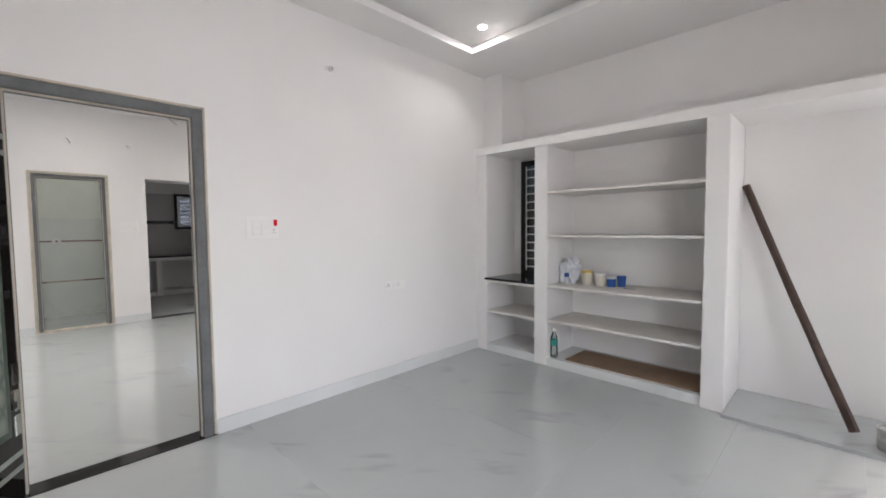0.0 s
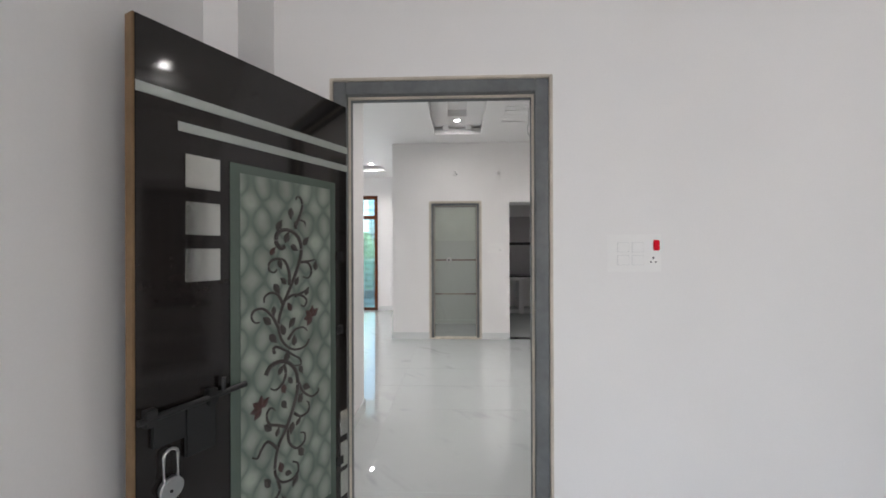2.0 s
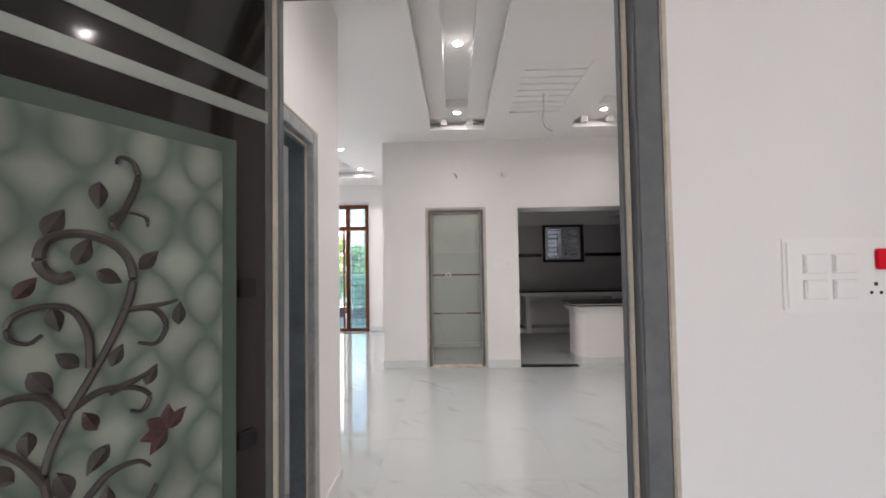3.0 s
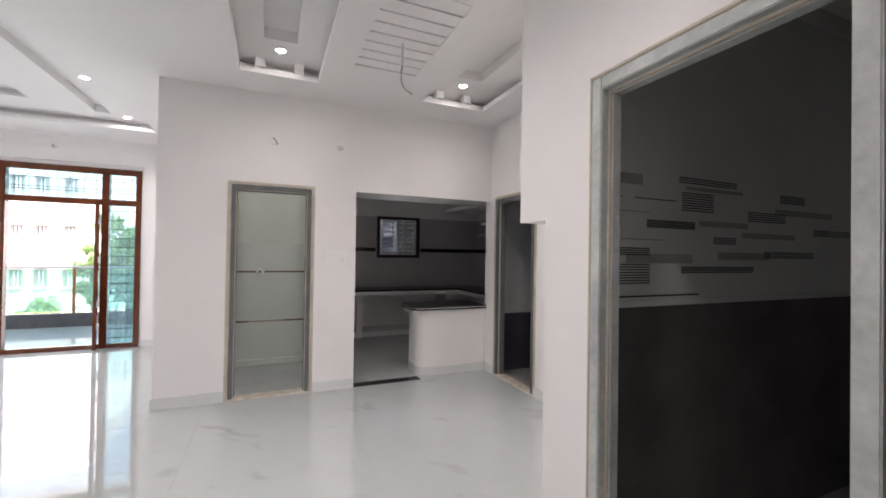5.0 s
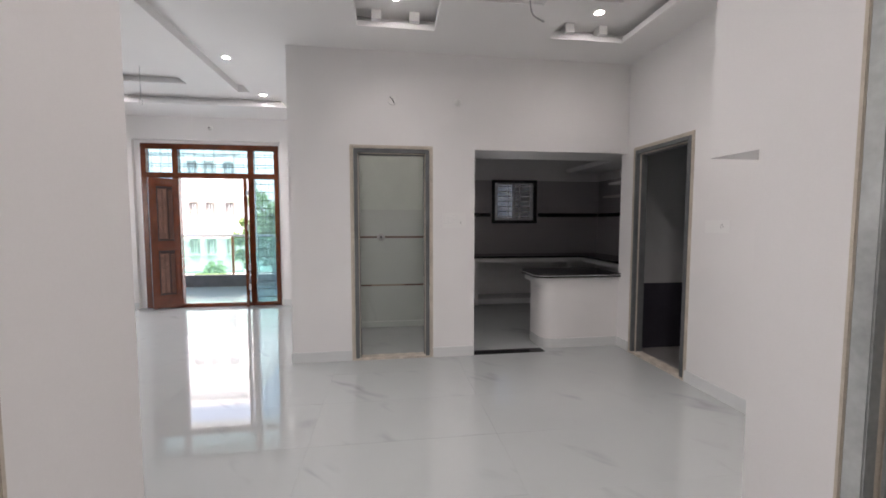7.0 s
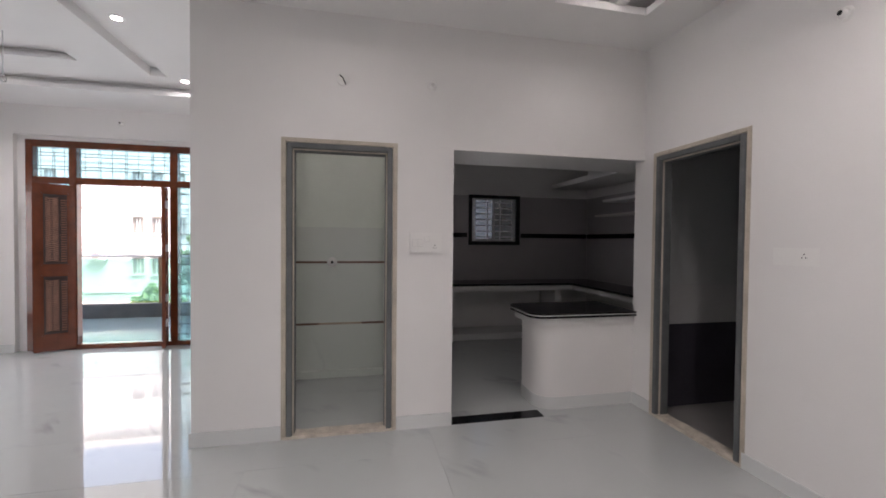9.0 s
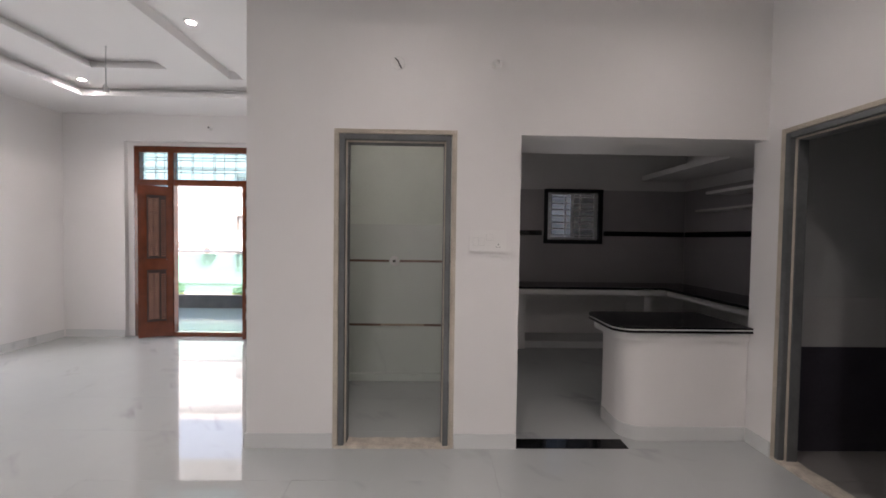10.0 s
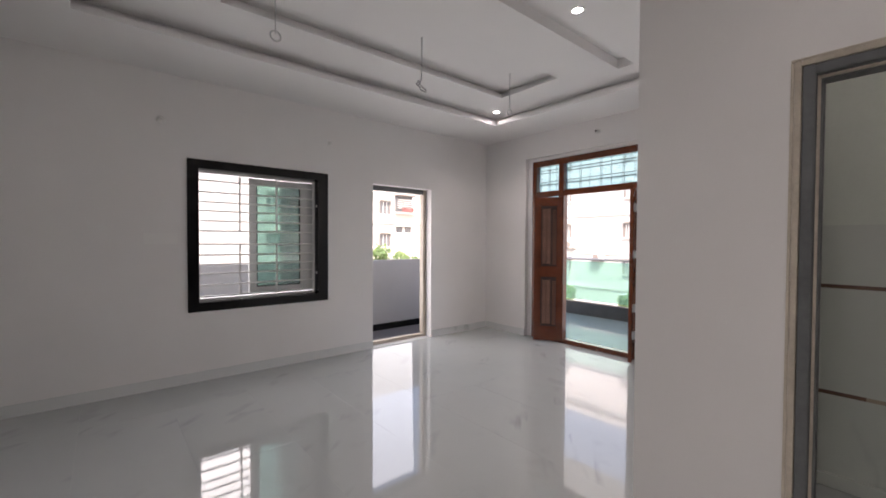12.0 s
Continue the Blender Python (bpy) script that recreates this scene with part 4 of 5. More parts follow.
# ---- switch boards, holders, lamps ----
def switch_board(m, w, h, switches, sockets, label, red=False, lift=0.010):
    """Local x across, z up, y out of the wall is negative."""
    m = m @ Matrix.Translation((0, -lift, 0))
    root = thing("switch_board", m, label, "switch board")
    part("plate", Solid().box(0, w, -0.010, lift + 0.0015, 0, h, 0.003), M_WHITE, root, local=True)
    part("rim", Solid().box(0.008, w - 0.008, -0.0125, -0.0095, 0.008, h - 0.008, 0.002), M_WHITE, root, local=True)
    for x, z, sw, shh in switches:
        part("switch", Solid().box(x, x + sw, -0.018, -0.012, z, z + shh, 0.003), M_WHITE, root, local=True)
        part("switch_gap", Solid().box(x - 0.0015, x + sw + 0.0015, -0.0133, -0.0120, z - 0.0015, z + shh + 0.0015), M_SWGAP, root, local=True)
    for x, z in sockets:
        for dx, dz, r in ((0, 0.012, 0.0042), (-0.010, -0.006, 0.0034), (0.010, -0.006, 0.0034)):
            part("socket_hole", Solid().rod((x + dx, -0.0135, z + dz), (x + dx, -0.011, z + dz), r, seg=8), M_HOLE, root, local=True)
    if red:
        part("red_switch", Solid().box(w - 0.036, w - 0.010, -0.019, -0.0126, h - 0.068, h - 0.024, 0.003), M_REDSW, root, "red rocker switch", local=True)
    return root


switch_board(on_x(-2.43, 1.226, 1.289), 0.224, 0.157, [(0.042, 0.084, 0.046, 0.038), (0.102, 0.084, 0.046, 0.038), (0.042, 0.03, 0.046, 0.038), (0.102, 0.03, 0.046, 0.038)], [(0.189, 0.047)], "white switch board with one red rocker switch", red=True, lift=-0.007)
switch_board(on_x(-2.43, 2.397, 0.795), 0.231, 0.08, [(0.088, 0.018, 0.024, 0.042)], [(0.035, 0.04), (0.145, 0.04)], "white double socket board low on the wall", lift=-0.007)
switch_board(on_x(-6.97, 1.05, 1.328), 0.244, 0.152, [(0.02, 0.05, 0.035, 0.05), (0.06, 0.05, 0.035, 0.05), (0.11, 0.085, 0.04, 0.04)], [(0.19, 0.045)], "white switch board beside the kitchen opening", lift=0.006)
switch_board(on_y(-5.871, 3.06, 1.30), 0.245, 0.10, [], [(0.17, 0.052)], "white socket board on the hall wall", lift=-0.007)
switch_board(on_y_back(-5.25, -4.24, 1.40), 0.27, 0.105, [], [], "plain white blank board beside the living room window", lift=-0.004)


def bulb_holder(p, out, label, dark=False):
    root = thing("bulb_holder", Matrix.Translation(p) @ Vector(out).to_track_quat("Z", "Y").to_matrix().to_4x4(), label, "bulb holder", group="bulb holders on the walls")
    part("base", Solid().lathe([(0.036, -0.004), (0.036, 0.006), (0.028, 0.014)]), M_WHITE, root, local=True, smooth=True)
    part("socket", Solid().lathe([(0.019, 0.012), (0.019, 0.042), (0.014, 0.046), (0.013, 0.03)]), M_WHITE, root, local=True, smooth=True)
    if dark:
        part("contact", Solid().lathe([(0.012, 0.029), (0.012, 0.044), (0.004, 0.045)]), M_HOLE, root, "dark empty socket", local=True)
    return root


bulb_holder((-2.43, 1.884, 2.595), (1, 0, 0), "white round bulb holder on the bedroom wall")
bulb_holder((-6.97, 1.21, 2.58), (1, 0, -0.15), "white round bulb holder on the dining wall")
bulb_holder((-9.88, -2.265, 2.873), (1, 0, 0), "small bulb holder above the main door", dark=True)
bulb_holder((-5.54, 3.06, 2.58), (0, -1, 0), "small bulb holder on the hall wall", dark=True)
bulb_holder((-7.1, -4.24, 2.64), (0, 1, 0), "white bulb holder above the window")
bulb_holder((-5.39, -4.24, 2.59), (0, 1, 0), "white bulb holder high on the wall")
pt_ = thing("wall_point", Matrix.Translation((-6.97, 0.56, 2.57)), "round white cover with loose wire ends", "wall point")
part("cover", Solid().lathe([(0.045, -0.002), (0.045, 0.004), (0.04, 0.007)]), M_WHITE, pt_, local=True)
pt_.matrix_basis = WORLD[pt_] @ Matrix.Rotation(radians(90), 4, "Y")
part("wire", Solid().tube([(-0.03, -0.02, 0.006), (-0.005, 0.0, 0.03), (0.02, 0.012, 0.02), (0.035, 0.022, 0.008)], 0.004), M_BLACKMETAL, pt_, "black wire ends", local=True)


def downlight(x, y, z, watts, group, cone=132, blend=1.0):
    root = thing("downlight", Matrix.Translation((x, y, z)), "small round recessed led downlight glowing white", "ceiling light", group=group)
    part("ring", Solid().lathe([(0.052, 0), (0.050, -0.006), (0.036, -0.007), (0.034, -0.001)], (x, y, z), 24), M_WHITE, root, smooth=True)
    part("diffuser", Solid().lathe([(0.0345, -0.0015), (0.033, -0.005)], (x, y, z), 24), M_LED, root, "glowing diffuser", smooth=True)
    data = bpy.data.lights.new("downlight_beam", "SPOT")
    data.energy, data.spot_size, data.spot_blend, data.shadow_soft_size, data.color = watts, radians(cone), blend, 0.04, (1.0, 0.965, 0.935)
    ob = new("downlight_beam", data)
    ob.matrix_world = look((x, y, z - 0.012), (x, y, 0))


ZB, ZH = HB + 0.14, H + 0.12
downlight(-1.87, 3.10, ZB, LAMP_BED, "bedroom downlights", 124, 0.6)
for x, y in ((-6.24, 0.585), (-6.24, 2.295)):
    downlight(x, y, ZH, LAMP_DIN * 0.28, "dining downlights")
# Unseen downlights added as fill, so the dining and lobby walls light evenly.
for x, y in ((-4.9, 0.585), (-4.9, 2.295), (-3.2, 0.585)):
    downlight(x, y, ZH + 0.09 if x < -3.4 else ZH, LAMP_DIN * (1.4 if x < -3.4 else 1.0), "dining downlights")
downlight(-7.65, 0.5, H - 0.001, 1.7, "toilet downlight", 150)
# The fourth, at x -5.6, is an added unseen fill lamp at low power.
for x, y in ((-7.66, -1.20), (-8.97, -1.20), (-8.97, -3.20), (-5.6, -1.20)):
    downlight(x, y, ZH, LAMP_LIV if x < -6 else LAMP_LIV * 0.3, "living room downlights")


def fan_hook(x, y, z0, z1, label):
    root = thing("ceiling_hook", Matrix.Translation((x, y, z1)), label, "hook", group="ceiling hooks")
    part("rod", Solid().tube([(x, y, z1), (x + 0.002, y, (z0 + z1) / 2), (x, y, z0 + 0.05)], 0.006, seg=8), M_STEEL, root)
    part("loop", Solid().tube([(x + 0.035 * math.sin(a), y, z0 + 0.035 - 0.035 * math.cos(a) * -1 * -1) for a in np.linspace(-2.9, 2.9, 16)], 0.006, seg=8), M_STEEL, root, "bent steel loop", smooth=True)


fan_hook(-5.88, -2.42, 2.815, H + 0.21, "steel fan hook hanging from the cove ceiling")
fan_hook(-8.33, -2.42, 2.80, H + 0.21, "steel fan hook hanging from the cove ceiling")
wire = thing("ceiling_wire", Matrix.Translation((-7.14, -2.42, H + 0.21)), "loose lamp wire coiled below a ceiling rod", "wire")
part("rod", Solid().rod((-7.14, -2.42, H + 0.21), (-7.14, -2.42, 2.93), 0.007), M_STEEL, wire)
part("coil", Solid().tube([(-7.14, -2.42, 2.94), (-7.13, -2.41, 2.87), (-7.09, -2.40, 2.81), (-7.10, -2.38, 2.765), (-7.17, -2.40, 2.77), (-7.20, -2.43, 2.80), (-7.15, -2.44, 2.83), (-7.09, -2.40, 2.85), (-7.06, -2.39, 2.81), (-7.09, -2.37, 2.78)], 0.006), M_GREYP, wire, "grey twisted wire")
wire = thing("ceiling_wire", Matrix.Translation((-5.5, 1.43, H + 0.03)), "loose grey wire hanging from the slatted ceiling panel", "wire")
part("rod", Solid().rod((-5.5, 1.43, H + 0.03), (-5.5, 1.43, 2.86), 0.006), M_STEEL, wire)
part("tail", Solid().tube(smooth_line([(-5.5, 1.43, 2.88), (-5.495, 1.42, 2.80), (-5.50, 1.44, 2.72), (-5.46, 1.50, 2.66)]), 0.006), M_GREYP, wire, "grey wire tail")
wire = thing("ceiling_wire", Matrix.Translation((-1.25, 2.7, ZB)), "short loose wire ends under the bedroom ceiling", "wire")
part("tail", Solid().tube(smooth_line([(-1.25, 2.7, ZB + 0.002), (-1.27, 2.71, ZB - 0.05), (-1.22, 2.72, ZB - 0.09), (-1.17, 2.7, ZB - 0.05), (-1.15, 2.69, ZB - 0.1)]), 0.006), M_GREYP, wire)

# ---- bathrooms and toilet ----
setting("tile_wall_lobby_bath", Solid().box(-3.958, -3.950, 1.815, 4.38, 1.255, 2.9), M_GREYTILE, "dull grey wall tiles above a black dado", "wall tiles")
setting("tile_dado_lobby_bath", Solid().box(-3.958, -3.946, 1.815, 4.38, 0, 1.225), M_DARKTILE, "glossy black wall tile dado", "wall tiles")
setting("tile_band_lobby_bath", Solid().box(-3.958, -3.944, 1.815, 4.38, 1.225, 1.255), M_GREYTILE, "grey tile border strip", "wall tiles")
setting("tile_back_upper_lobby_bath", Solid().box(-3.94, -2.56, 4.384, 4.396, 1.24, 2.9), M_GREYTILE, "dull grey wall tiles above a black dado", "wall tiles")
setting("tile_back_lobby_bath", Solid().box(-3.94, -2.56, 4.38, 4.396, 0, 1.24), M_DARKTILE, "black tiled bathroom wall", "wall tiles")
setting("tile_end_lobby_bath", Solid().box(-2.57, -2.556, 1.815, 4.37, 0, 1.24), M_DARKTILE, "black tiled bathroom wall", "wall tiles")
band = thing("tile_pattern", Matrix.Translation((-3.95, 1.9, 1.3)), "grey tile band with printed dark and pale line groups", "tile pattern")
M_LINE = mat("printed_dark_lines", (0.05, 0.05, 0.052), 0.25, var=0.1, bump=0.0)
M_LINE2 = mat("printed_pale_lines", (0.42, 0.42, 0.41), 0.25, var=0.1, bump=0.0)
for y0, y1, z0, z1, n_ in ((1.86, 2.20, 1.33, 1.43, 8), (1.86, 2.20, 1.465, 1.505, 4), (2.18, 2.52, 1.60, 1.64, 5), (2.42, 2.66, 1.69, 1.79, 8), (2.40, 2.85, 1.83, 1.865, 3), (2.42, 3.0, 1.38, 1.415, 4), (2.66, 2.85, 1.53, 1.57, 4), (2.95, 3.3, 1.66, 1.72, 5), (3.1, 3.6, 1.46, 1.50, 4), (3.25, 3.5, 1.78, 1.83, 5), (3.6, 4.1, 1.60, 1.64, 4)):
    for k in range(n_):
        z = z0 + (z1 - z0) * (k + 0.5) / n_
        part("line", Solid().box(-3.9502, -3.9485, y0, y1, z - 0.0028, z + 0.0028), M_LINE, band)
for y0, y1, z0, h_ in ((2.0, 2.55, 1.27, 0.008), (1.86, 2.02, 1.735, 0.005), (2.1, 2.38, 1.735, 0.005), (1.86, 1.98, 1.615, 0.005)):
    part("line", Solid().box(-3.9502, -3.9485, y0, y1, z0, z0 + h_), M_LINE, band)
for y0, y1, z0, h_ in ((2.05, 2.5, 1.43, 0.045), (1.86, 2.15, 1.80, 0.05), (1.92, 2.2, 1.67, 0.005), (1.86, 2.3, 1.54, 0.005), (2.45, 2.9, 1.80, 0.018), (2.7, 3.15, 1.45, 0.04), (2.9, 3.4, 1.57, 0.03), (3.2, 3.8, 1.71, 0.035), (2.55, 2.95, 1.62, 0.03)):
    part("line", Solid().box(-3.9502, -3.9487, y0, y1, z0, z0 + h_), M_LINE2, band)

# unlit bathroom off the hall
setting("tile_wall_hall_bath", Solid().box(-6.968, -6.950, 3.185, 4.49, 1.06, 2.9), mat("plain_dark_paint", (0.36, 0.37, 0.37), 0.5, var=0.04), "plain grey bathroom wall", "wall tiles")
setting("tile_mid_hall_bath", Solid().box(-6.968, -6.946, 3.185, 4.49, 0.72, 1.06), M_MIDTILE, "grey bathroom wall tiles", "wall tiles")
setting("tile_dado_hall_bath", Solid().box(-6.968, -6.942, 3.185, 4.49, 0, 0.72), M_BLUETILE, "black bathroom wall tiles", "wall tiles")
setting("tile_end_hall_bath", Solid().box(-6.94, -4.73, 4.47, 4.495, 0, 0.52), M_BLUETILE, "black bathroom wall tiles", "wall tiles")
setting("tile_end_hall_bath_mid", Solid().box(-6.94, -4.73, 4.474, 4.495, 0.52, 0.94), M_MIDTILE, "grey bathroom wall tiles", "wall tiles")

# toilet behind the dining wall
tx = -8.28
setting("toilet_wall_paint", Solid().box(tx + 0.001, tx + 0.008, -0.30, 1.14, 1.55, 3.02), mat("pale_green_paint", (0.72, 0.77, 0.70), 0.55, var=0.04), "pale green painted toilet wall", "wall")
setting("tile_toilet_back", Solid().box(tx + 0.001, tx + 0.012, -0.30, 1.14, 0, 1.55), M_GREENTILE, "pale green-white marble wall tiles", "wall tiles")
setting("tile_toilet_left", Solid().box(tx + 0.012, -7.1, -0.308, -0.296, 0, 1.55), M_GREENTILE, "pale green-white marble wall tiles", "wall tiles")
setting("tile_toilet_right", Solid().box(tx + 0.012, -7.1, 1.136, 1.148, 0, 1.55), M_GREENTILE, "pale green-white marble wall tiles", "wall tiles")
for i, (y0, y1, z) in enumerate(((-0.3, 0.37, 1.19), (0.47, 1.14, 1.19), (-0.3, 0.29, 0.555), (0.29, 0.72, 0.555), (0.72, 1.14, 0.555))):
    setting("tile_strip_" + "abcde"[i], Solid().box(tx + 0.012, tx + 0.016, y0, y1, z - 0.011, z + 0.011), M_BROWNLINE if i != 3 else mat("pale_tan_strip", (0.40, 0.33, 0.25), 0.3, var=0.2), "thin brown decorative tile strip", "tile strip")
setting("toilet_step", Solid().box(tx + 0.012, tx + 0.05, -0.29, 1.13, 0, 0.075, 0.004), M_GREENTILE, "low marble kerb along the toilet wall", "kerb")
pc = thing("pipe_cap", Matrix.Translation((tx + 0.012, 0.42, 1.19)) @ Matrix.Rotation(radians(90), 4, "Y"), "round white pipe cap on the tiled wall", "pipe cap")
part("disc", Solid().lathe([(0.05, 0), (0.05, 0.006), (0.035, 0.014)]), M_WHITE, pc, local=True, smooth=True)
part("pipe_end", Solid().lathe([(0.014, 0.012), (0.014, 0.04), (0.008, 0.042)]), M_HOLE, pc, "dark pipe end", local=True)

# ---- kitchen ----
KZ = 0.82
setting("tile_kitchen_back", Solid().sheet("x", -9.998, -9.99, 1.275, 4.39, KZ, 2.13, [(2.38, 3.18, 1.385, 2.14)]), M_KTILE, "glossy grey kitchen wall tiles", "wall tiles")
setting("tile_kitchen_right", Solid().box(-9.985, -7.1, 4.39, 4.398, KZ, 2.13), M_KTILE, "glossy grey kitchen wall tiles", "wall tiles")
setting("tile_kitchen_band_a", Solid().box(-9.989, -9.985, 1.28, 2.34, 1.48, 1.55), M_BLACK, "black decorative tile band", "tile band")
setting("tile_kitchen_band_b", Solid().box(-9.989, -9.985, 3.22, 4.38, 1.48, 1.55), M_BLACK, "black decorative tile band", "tile band")
setting("tile_kitchen_band_c", Solid().box(-9.98, -7.1, 4.385, 4.389, 1.48, 1.55), M_BLACK, "black decorative tile band", "tile band")
kw = thing("window_2", Matrix.Translation((-10.0, 2.78, 1.385)), "small kitchen window with black surround and white grille", "window", kind="structure")
part("window_frame", Solid().sheet("x", -10.05, -9.975, 2.36, 3.20, 1.365, 2.14, [(2.415, 3.145, 1.42, 2.09)]), M_BLACK, kw, "black granite surround")
part("sash", Solid().sheet("x", -10.07, -10.03, 2.415, 3.145, 1.42, 2.105, [(2.455, 2.76, 1.46, 2.065), (2.80, 3.105, 1.46, 2.065)]), M_ALU, kw, "pale sliding sash")
for k in range(7):
    z = 1.49 + k * 0.09
    part("grille_bar", Solid().box(-10.02, -10.008, 2.42, 3.14, z - 0.006, z + 0.006), M_GRILLE, kw)
for y in (2.46, 2.67, 2.88, 3.09):
    part("grille_upright", Solid().box(-10.006, -9.998, y - 0.007, y + 0.007, 1.42, 2.1), M_GRILLE, kw)
p_ = part("pane", Solid().box(-10.055, -10.051, 2.455, 2.765, 1.46, 2.065), glass("hazy_grey_glass", (0.19, 0.21, 0.235)), kw, "hazy grey pane")
p_.visible_shadow = False
p_ = part("pane", Solid().box(-10.055, -10.051, 2.79, 3.105, 1.46, 2.065), M_GREYGLASS, kw, "dark grey pane")
p_.visible_shadow = False


ct = thing("kitchen_counter", Matrix.Translation((-9.7, 3.0, 0)), "black granite worktop on pale walls around the kitchen", "counter")
part("worktop", Solid().box(-9.99, -9.36, 1.28, 4.38, KZ - 0.03, KZ, 0.006), M_BLACK, ct, "polished black granite")
part("worktop", Solid().box(-9.358, -7.66, 3.76, 4.38, KZ - 0.03, KZ, 0.006), M_BLACK, ct, "polished black granite")
part("edge_line", Solid().box(-9.36, -9.355, 1.28, 3.76, KZ - 0.037, KZ - 0.031), M_WHITE, ct, "white edge line")
part("apron", Solid().box(-9.42, -9.37, 1.28, 3.80, KZ - 0.10, KZ - 0.038, 0.003), M_WALL, ct)
part("apron", Solid().box(-9.37, -7.66, 3.80, 3.85, KZ - 0.10, KZ - 0.038, 0.003), M_WALL, ct)
part("support_wall", Solid().box(-9.95, -9.45, 1.9, 2.0, 0, KZ - 0.038), M_WALL, ct)
part("support_wall", Solid().box(-9.95, -9.45, 3.55, 3.65, 0, KZ - 0.038), M_WALL, ct)
part("ledge", Solid().box(-9.98, -9.5, 1.28, 4.3, 0, 0.09, 0.004), M_SKIRT, ct, "low tiled ledge")


def rounded_slab(x0, x1, y0, y1, z0, z1, r, inset=0.0):
    """A slab whose two corners at the low-y end are rounded."""
    x0, x1, y0 = x0 + inset, x1 - inset, y0 + inset
    ring = [(x0, y1)] + [(x0 + r - r * math.cos(a), y0 + r - r * math.sin(a)) for a in np.linspace(0, math.pi / 2, 7)]
    ring += [(x1 - r + r * math.sin(a), y0 + r - r * math.cos(a)) for a in np.linspace(0, math.pi / 2, 9)] + [(x1, y1)]
    s_ = Solid()
    n_ = len(ring)
    s_.v = [(x, y, z) for z in (z0, z1) for x, y in ring]
    s_.f = [list(range(n_)), list(range(n_, 2 * n_))] + [[i, (i + 1) % n_, n_ + (i + 1) % n_, n_ + i] for i in range(n_)]
    return s_


pn = thing("breakfast_counter", Matrix.Translation((-7.35, 2.6, 0)), "white plastered counter with rounded corner and black granite top", "counter")
part("base", rounded_slab(-7.58, -7.085, 2.17, 3.058, 0, KZ - 0.04, 0.16), M_WALL, pn, smooth=True)
part("skirting", rounded_slab(-7.585, -7.077, 2.165, 3.046, 0, 0.10, 0.16), M_SKIRT, pn, "marble skirting", smooth=True)
part("collar", rounded_slab(-7.62, -7.07, 2.12, 3.058, KZ - 0.10, KZ - 0.042, 0.14), M_WALL, pn, smooth=True)
part("worktop", rounded_slab(-7.66, -7.04, 2.09, 3.058, KZ - 0.013, KZ, 0.13), M_BLACK, pn, "polished black granite", smooth=True)
part("edge_line", rounded_slab(-7.658, -7.042, 2.092, 3.058, KZ - 0.021, KZ - 0.014, 0.13), M_WHITE, pn, "white edge line", smooth=True)
part("worktop_edge", rounded_slab(-7.66, -7.04, 2.09, 3.058, KZ - 0.04, KZ - 0.022, 0.13), M_BLACK, pn, "polished black granite", smooth=True)
lf = thing("kitchen_loft", Matrix.Translation((-8.5, 4.2, 2.13)), "white concrete loft slab along the kitchen wall", "loft")
part("slab", Solid().box(-9.98, -7.625, 3.75, 4.395, 2.27, 2.34, 0.004), M_WALL, lf)
part("slab", Solid().box(-7.62, -7.095, 1.275, 3.848, 2.135, 2.20, 0.004), M_WALL, lf)
ks = thing("kitchen_shelf", Matrix.Translation((-8.0, 4.2, 1.97)), "white wall shelf in the kitchen corner", "shelf", group="kitchen wall shelves")
part("board", Solid().box(-9.06, -7.1, 4.05, 4.384, 1.985, 2.02, 0.004), M_WHITE, ks)
ks = thing("kitchen_shelf", Matrix.Translation((-8.0, 4.25, 1.80)), "white wall shelf in the kitchen corner", "shelf", group="kitchen wall shelves")
part("board", Solid().box(-9.4, -7.1, 4.15, 4.384, 1.80, 1.825, 0.004), M_SHELF, ks)

# ---- living room: window ----
WY = -4.24
w3 = thing("window_3", Matrix.Translation((-6.34, WY, 0.71)), "sliding window with black granite surround and white grille", "window", kind="structure")
part("window_frame", Solid().sheet("y", WY - 0.17, WY + 0.012, -7.075, -5.60, 0.71, 2.255, [(-6.955, -5.70, 0.80, 2.165)]), M_BLACK, w3, "polished black granite surround")
part("outer_frame", Solid().sheet("y", WY - 0.15, WY - 0.10, -6.955, -5.70, 0.80, 2.165, [(-6.93, -5.712, 0.83, 2.135)]), M_ALU, w3, "pale aluminium frame")
x0, x1, yy = -6.93, -6.20, WY - 0.115
sash = part("sash", Solid().sheet("y", yy - 0.010, yy + 0.008, x0, x1, 0.84, 2.128, [(x0 + 0.155, x1 - 0.08, 0.915, 2.075)]), M_ALU, w3, "pale sliding sash")
part("gasket", Solid().sheet("y", yy - 0.007, yy + 0.005, x0 + 0.155, x1 - 0.08, 0.915, 2.075, [(x0 + 0.167, x1 - 0.092, 0.927, 2.063)]), M_HOLE, sash, "black rubber gasket")
p_ = part("pane", Solid().box(x0 + 0.167, x1 - 0.092, yy - 0.003, yy, 0.927, 2.063), M_TEALGLASS, sash, "green tinted pane")
p_.visible_shadow = False
p_ = part("pane", Solid().box(-6.775, -6.55, WY - 0.144, WY - 0.14, 0.84, 2.128), M_SMOKEGLASS, w3, "smoky overlapping pane")
p_.visible_shadow = False
for z in (0.855, 0.971, 1.09, 1.185, 1.285, 1.397, 1.535, 1.64, 1.743, 1.836, 1.937, 2.055):
    part("grille_bar", Solid().rod((-6.925, WY - 0.055, z), (-5.69, WY - 0.055, z), 0.0095, 8), M_GRILLE, w3)
